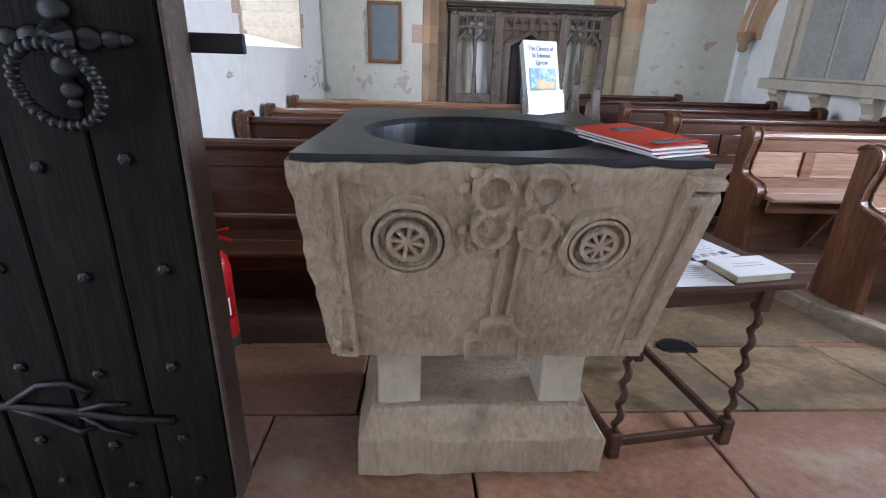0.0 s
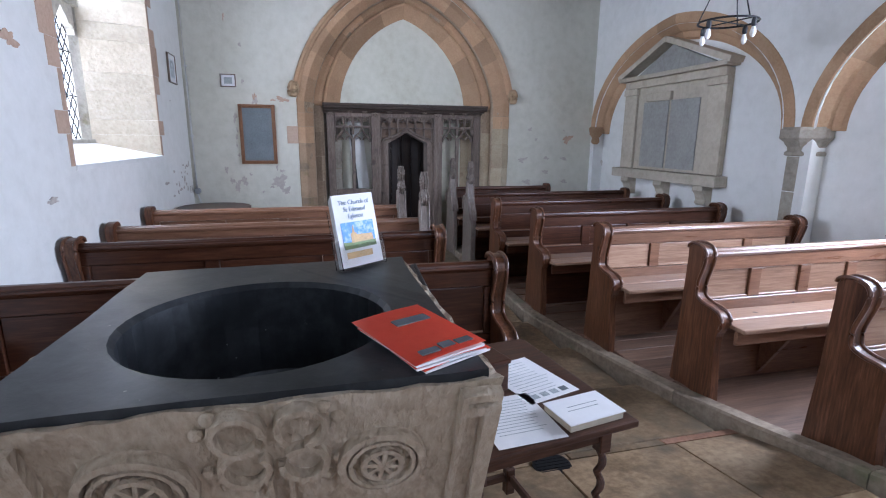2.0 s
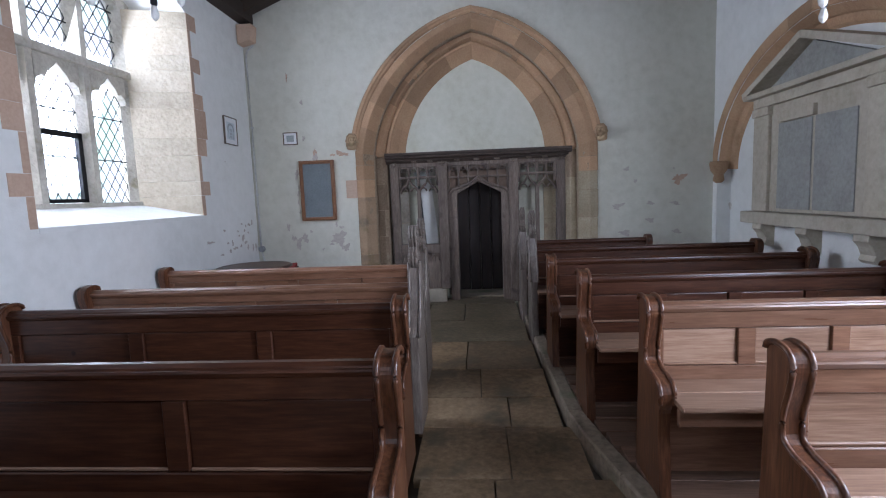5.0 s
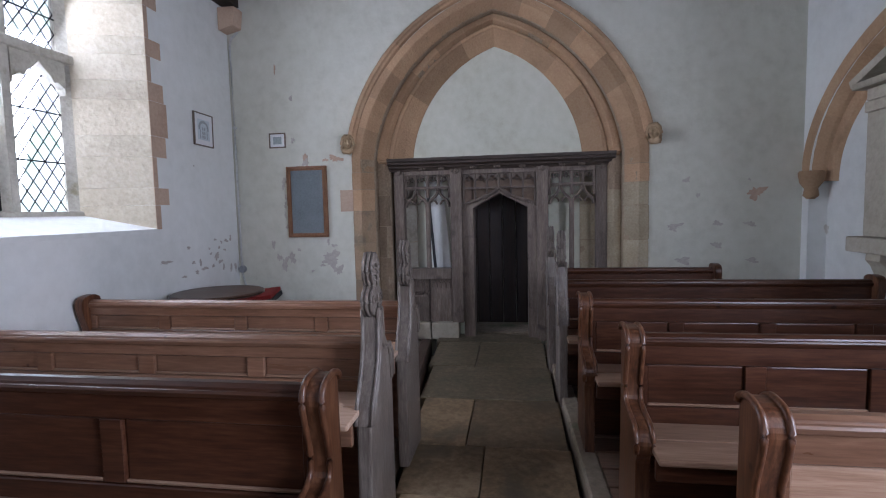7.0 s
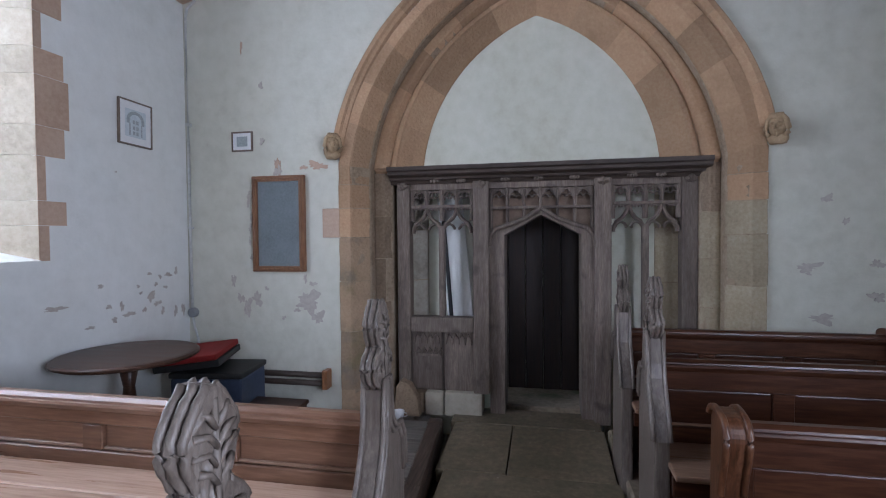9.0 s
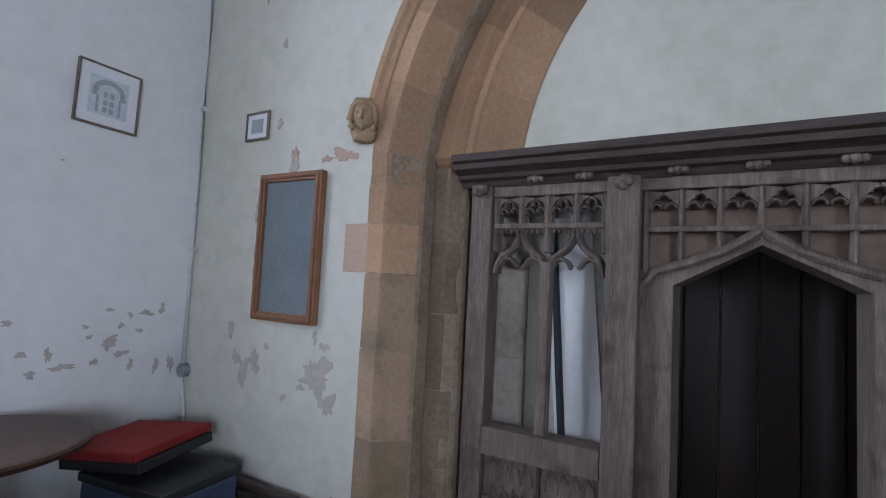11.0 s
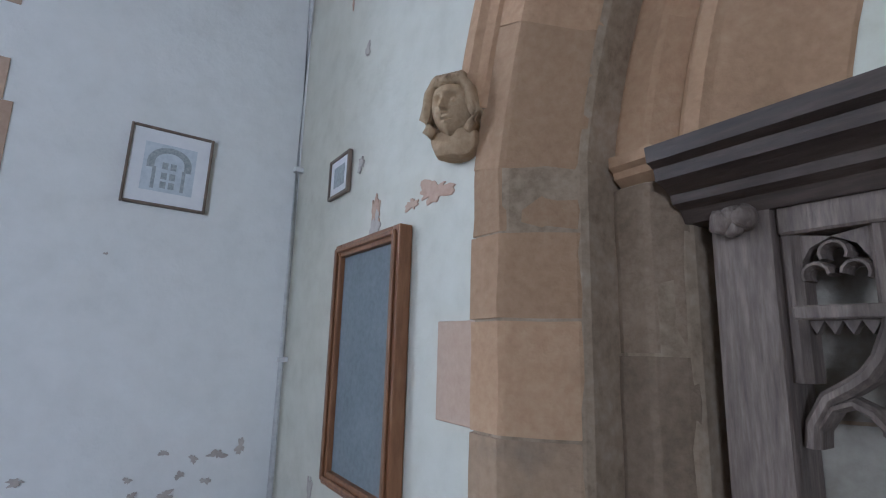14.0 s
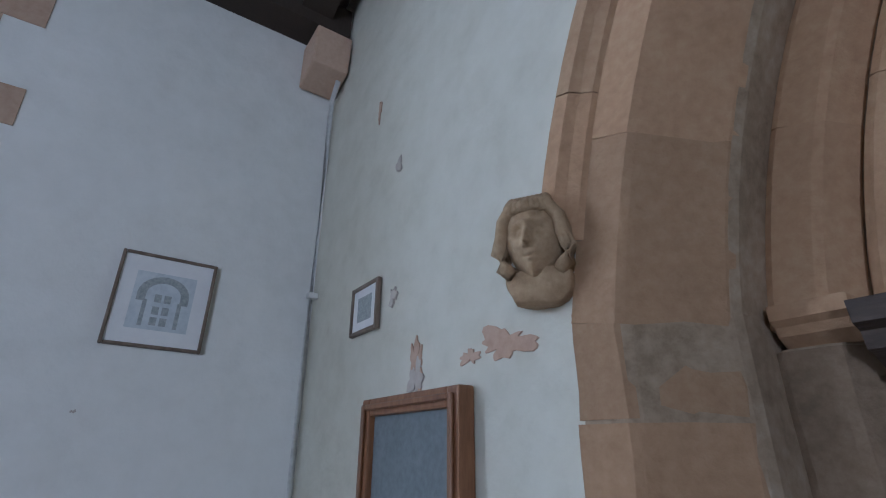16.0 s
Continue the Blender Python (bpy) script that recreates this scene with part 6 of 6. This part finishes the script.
# ---------------- hanging lamps ----------------
def chandelier(x, y, z):
    c = thing("chandelier", "black iron hanging ring with small electric bulbs", "chandelier", "hanging lamps", Matrix.Translation((x, y, z)))
    R = 0.21
    part("ring", tube([(R * math.cos(2 * math.pi * i / 24), R * math.sin(2 * math.pi * i / 24), 0.06) for i in range(24)], 0.008, 6, True), IRON, c, "", True)
    for k in range(3):
        a = 2 * math.pi * k / 3 + 0.5
        part("chain", tube([(R * math.cos(a), R * math.sin(a), 0.06), (0.02 * math.cos(a), 0.02 * math.sin(a), 0.55)], 0.005, 6), IRON, c)
    for k in range(4):
        a = 2 * math.pi * k / 4 + 0.2
        part("spoke", tube([(0, 0, 0.06), (R * math.cos(a), R * math.sin(a), 0.06)], 0.005, 6), IRON, c)
        h = part("lamp_holder", lathe([(0.012, 0.0), (0.018, 0.01), (0.018, 0.05), (0.01, 0.06)], 10, Matrix.Translation((R * math.cos(a), R * math.sin(a), -0.005))), IRON, c)
        part("bulb", lathe([(0.006, -0.075), (0.018, -0.06), (0.022, -0.04), (0.016, -0.015), (0.012, 0.0)], 12, Matrix.Translation((R * math.cos(a), R * math.sin(a), -0.006))), BULB, h, "", True)
    part("rod", tube([(0, 0, 0.54), (0, 0, 4.45 - z)], 0.006, 6), IRON, c)


chandelier(4.60, 5.72, 2.45)
chandelier(1.05, 5.55, 2.62)

# ---------------- floor: flagstones, kerbs, boards ----------------
def kerb_x(y, side):
    if side > 0:
        return 3.71 + (y - 4.0) * -0.204 if y < 6.2 else 3.261 + (y - 6.2) * -0.03
    return 2.36 - (y - 4.5) * 0.07 if y > 4.5 else 2.36


rnd = random.Random(11)
flags = setting(tagged(new("aisle_paving"), "worn buff and brown flagstones in the aisle"))


def slab(x0, x1, y0, y1, parent, mat, thick=0.08):
    g = 0.004
    bm = bmesh.new()
    t = rnd.uniform(-0.003, 0.003)
    p = [(x0 + g, y0 + g), (x1 - g, y0 + g), (x1 - g, y1 - g), (x0 + g, y1 - g)]
    p = [(a + rnd.uniform(-0.003, 0.003), b + rnd.uniform(-0.003, 0.003)) for a, b in p]
    cx, cy = (x0 + x1) / 2, (y0 + y1) / 2
    top = [bm.verts.new((a + (cx - a) * 0.012, b + (cy - b) * 0.012, rise(b) + t)) for a, b in p]
    rim = [bm.verts.new((a, b, rise(b) + t - 0.005)) for a, b in p]
    low = [bm.verts.new((a, b, rise(b) - thick)) for a, b in p]
    bm.faces.new(top)
    for lo, hi in ((rim, top), (low, rim)):
        for i in range(4):
            bm.faces.new((lo[i], lo[(i + 1) % 4], hi[(i + 1) % 4], hi[i]))
    return part("flagstone", bm, mat, parent)


REDTILE = patchy(material("worn_red_flag", (0.245, 0.125, 0.075), (0.14, 0.07, 0.042), (0.34, 0.195, 0.13), 0.42, 34, 3, 0.5, 0.005, rand=0.25), (0.33, 0.25, 0.175), 4.0, 0.58, 0.74)
y = 4.3
while y < SY + 0.1:
    d = rnd.choice((0.42, 0.5, 0.58, 0.66))
    y1 = min(y + d, SY + 0.12)
    xa, xb = kerb_x((y + y1) / 2, -1) + 0.05, kerb_x((y + y1) / 2, 1) - 0.02
    cuts = [xa, xa + (xb - xa) * rnd.uniform(0.35, 0.65), xb] if rnd.random() < 0.8 else [xa, xb]
    for a, b in zip(cuts, cuts[1:]):
        # towards the screen the slabs are damp and carry painted shadow
        slab(a, b, y, y1, flags, DAMPSHADESLAB if y > 7.25 else SLAB)
    y = y1
y = WY
while y < 4.29:
    d = rnd.choice((0.48, 0.6, 0.72))
    y1 = min(y + d, 4.3)
    x = -0.7
    while x < 3.7:
        w = rnd.choice((0.55, 0.7, 0.85))
        x1 = min(x + w, 3.72)
        if x1 - x > 0.1:
            slab(x, x1, y, y1, flags, REDTILE if x < 1.5 or rnd.random() < 0.25 else SLAB)
        x = x1
    y = y1
drain = setting(tagged(new("floor_grating"), "round dark iron grating in the floor"))
part("plate", lathe([(0.095, rise(4.21) - 0.01), (0.095, rise(4.21) + 0.007), (0.085, rise(4.21) + 0.008)], 28, Matrix.Translation((2.53, 4.21, 0))), IRON, drain)
for i in range(-3, 4):
    part("grating_bar", box(2.53 - math.sqrt(0.0072 - (i * 0.022) ** 2), 2.53 + math.sqrt(0.0072 - (i * 0.022) ** 2), 4.205 + i * 0.022, 4.214 + i * 0.022, rise(4.21) + 0.006, rise(4.21) + 0.010), IRON, drain)

for side, lab in ((1, "worn stone kerb edging the south pews"), (-1, "worn stone kerb edging the north pews")):
    k = setting(tagged(new("kerb"), lab))
    y = 1.9 if side > 0 else 4.45
    while y < 9.0:
        y1 = min(9.02, y + rnd.uniform(0.7, 1.1))
        bm = bmesh.new()
        w = 0.105
        sec = [(0.0, -0.06), (0.0, 0.074), (0.012, 0.088), (w - 0.01, 0.088), (w, 0.08), (w, -0.06)]
        rr = []
        for yy in (y + 0.002, (y + y1) / 2, y1 - 0.002):
            xx = kerb_x(yy, side)
            rr.append([bm.verts.new((xx + side * s + rnd.uniform(-0.003, 0.003), yy, max(rise(yy) * 0.8, 0) + z)) for s, z in sec])
        for a, b in zip(rr, rr[1:]):
            for i in range(len(sec)):
                j = (i + 1) % len(sec)
                bm.faces.new((a[i], a[j], b[j], b[i]))
        bm.faces.new(rr[0])
        bm.faces.new(rr[-1][::-1])
        part("kerb_stone", bm, KERB if side > 0 or y < 6.6 else EDGEWOOD, k)
        y = y1

for name, side in (("platform_south", 1), ("platform_north", -1)):
    pf = setting(tagged(new(name), "brown floor boards under the pews"))
    y = 1.9 if side > 0 else 4.45
    while y < 8.98:
        y1 = min(8.99, y + 0.17)
        a = kerb_x(y, side) + side * 0.107
        x0, x1 = (a, SX + 0.14) if side > 0 else (0.004, a)
        bm = box(x0, x1, y + 0.0015, y1 - 0.0015, -0.05, 0.085 + rise((y + y1) / 2) * 0.75 * (1 if y > 6 else 0.6), 0.0025)
        part("floor_board", bm, BOARDS if side > 0 or y < 7.15 else GREYBOARD, pf)
        y = y1
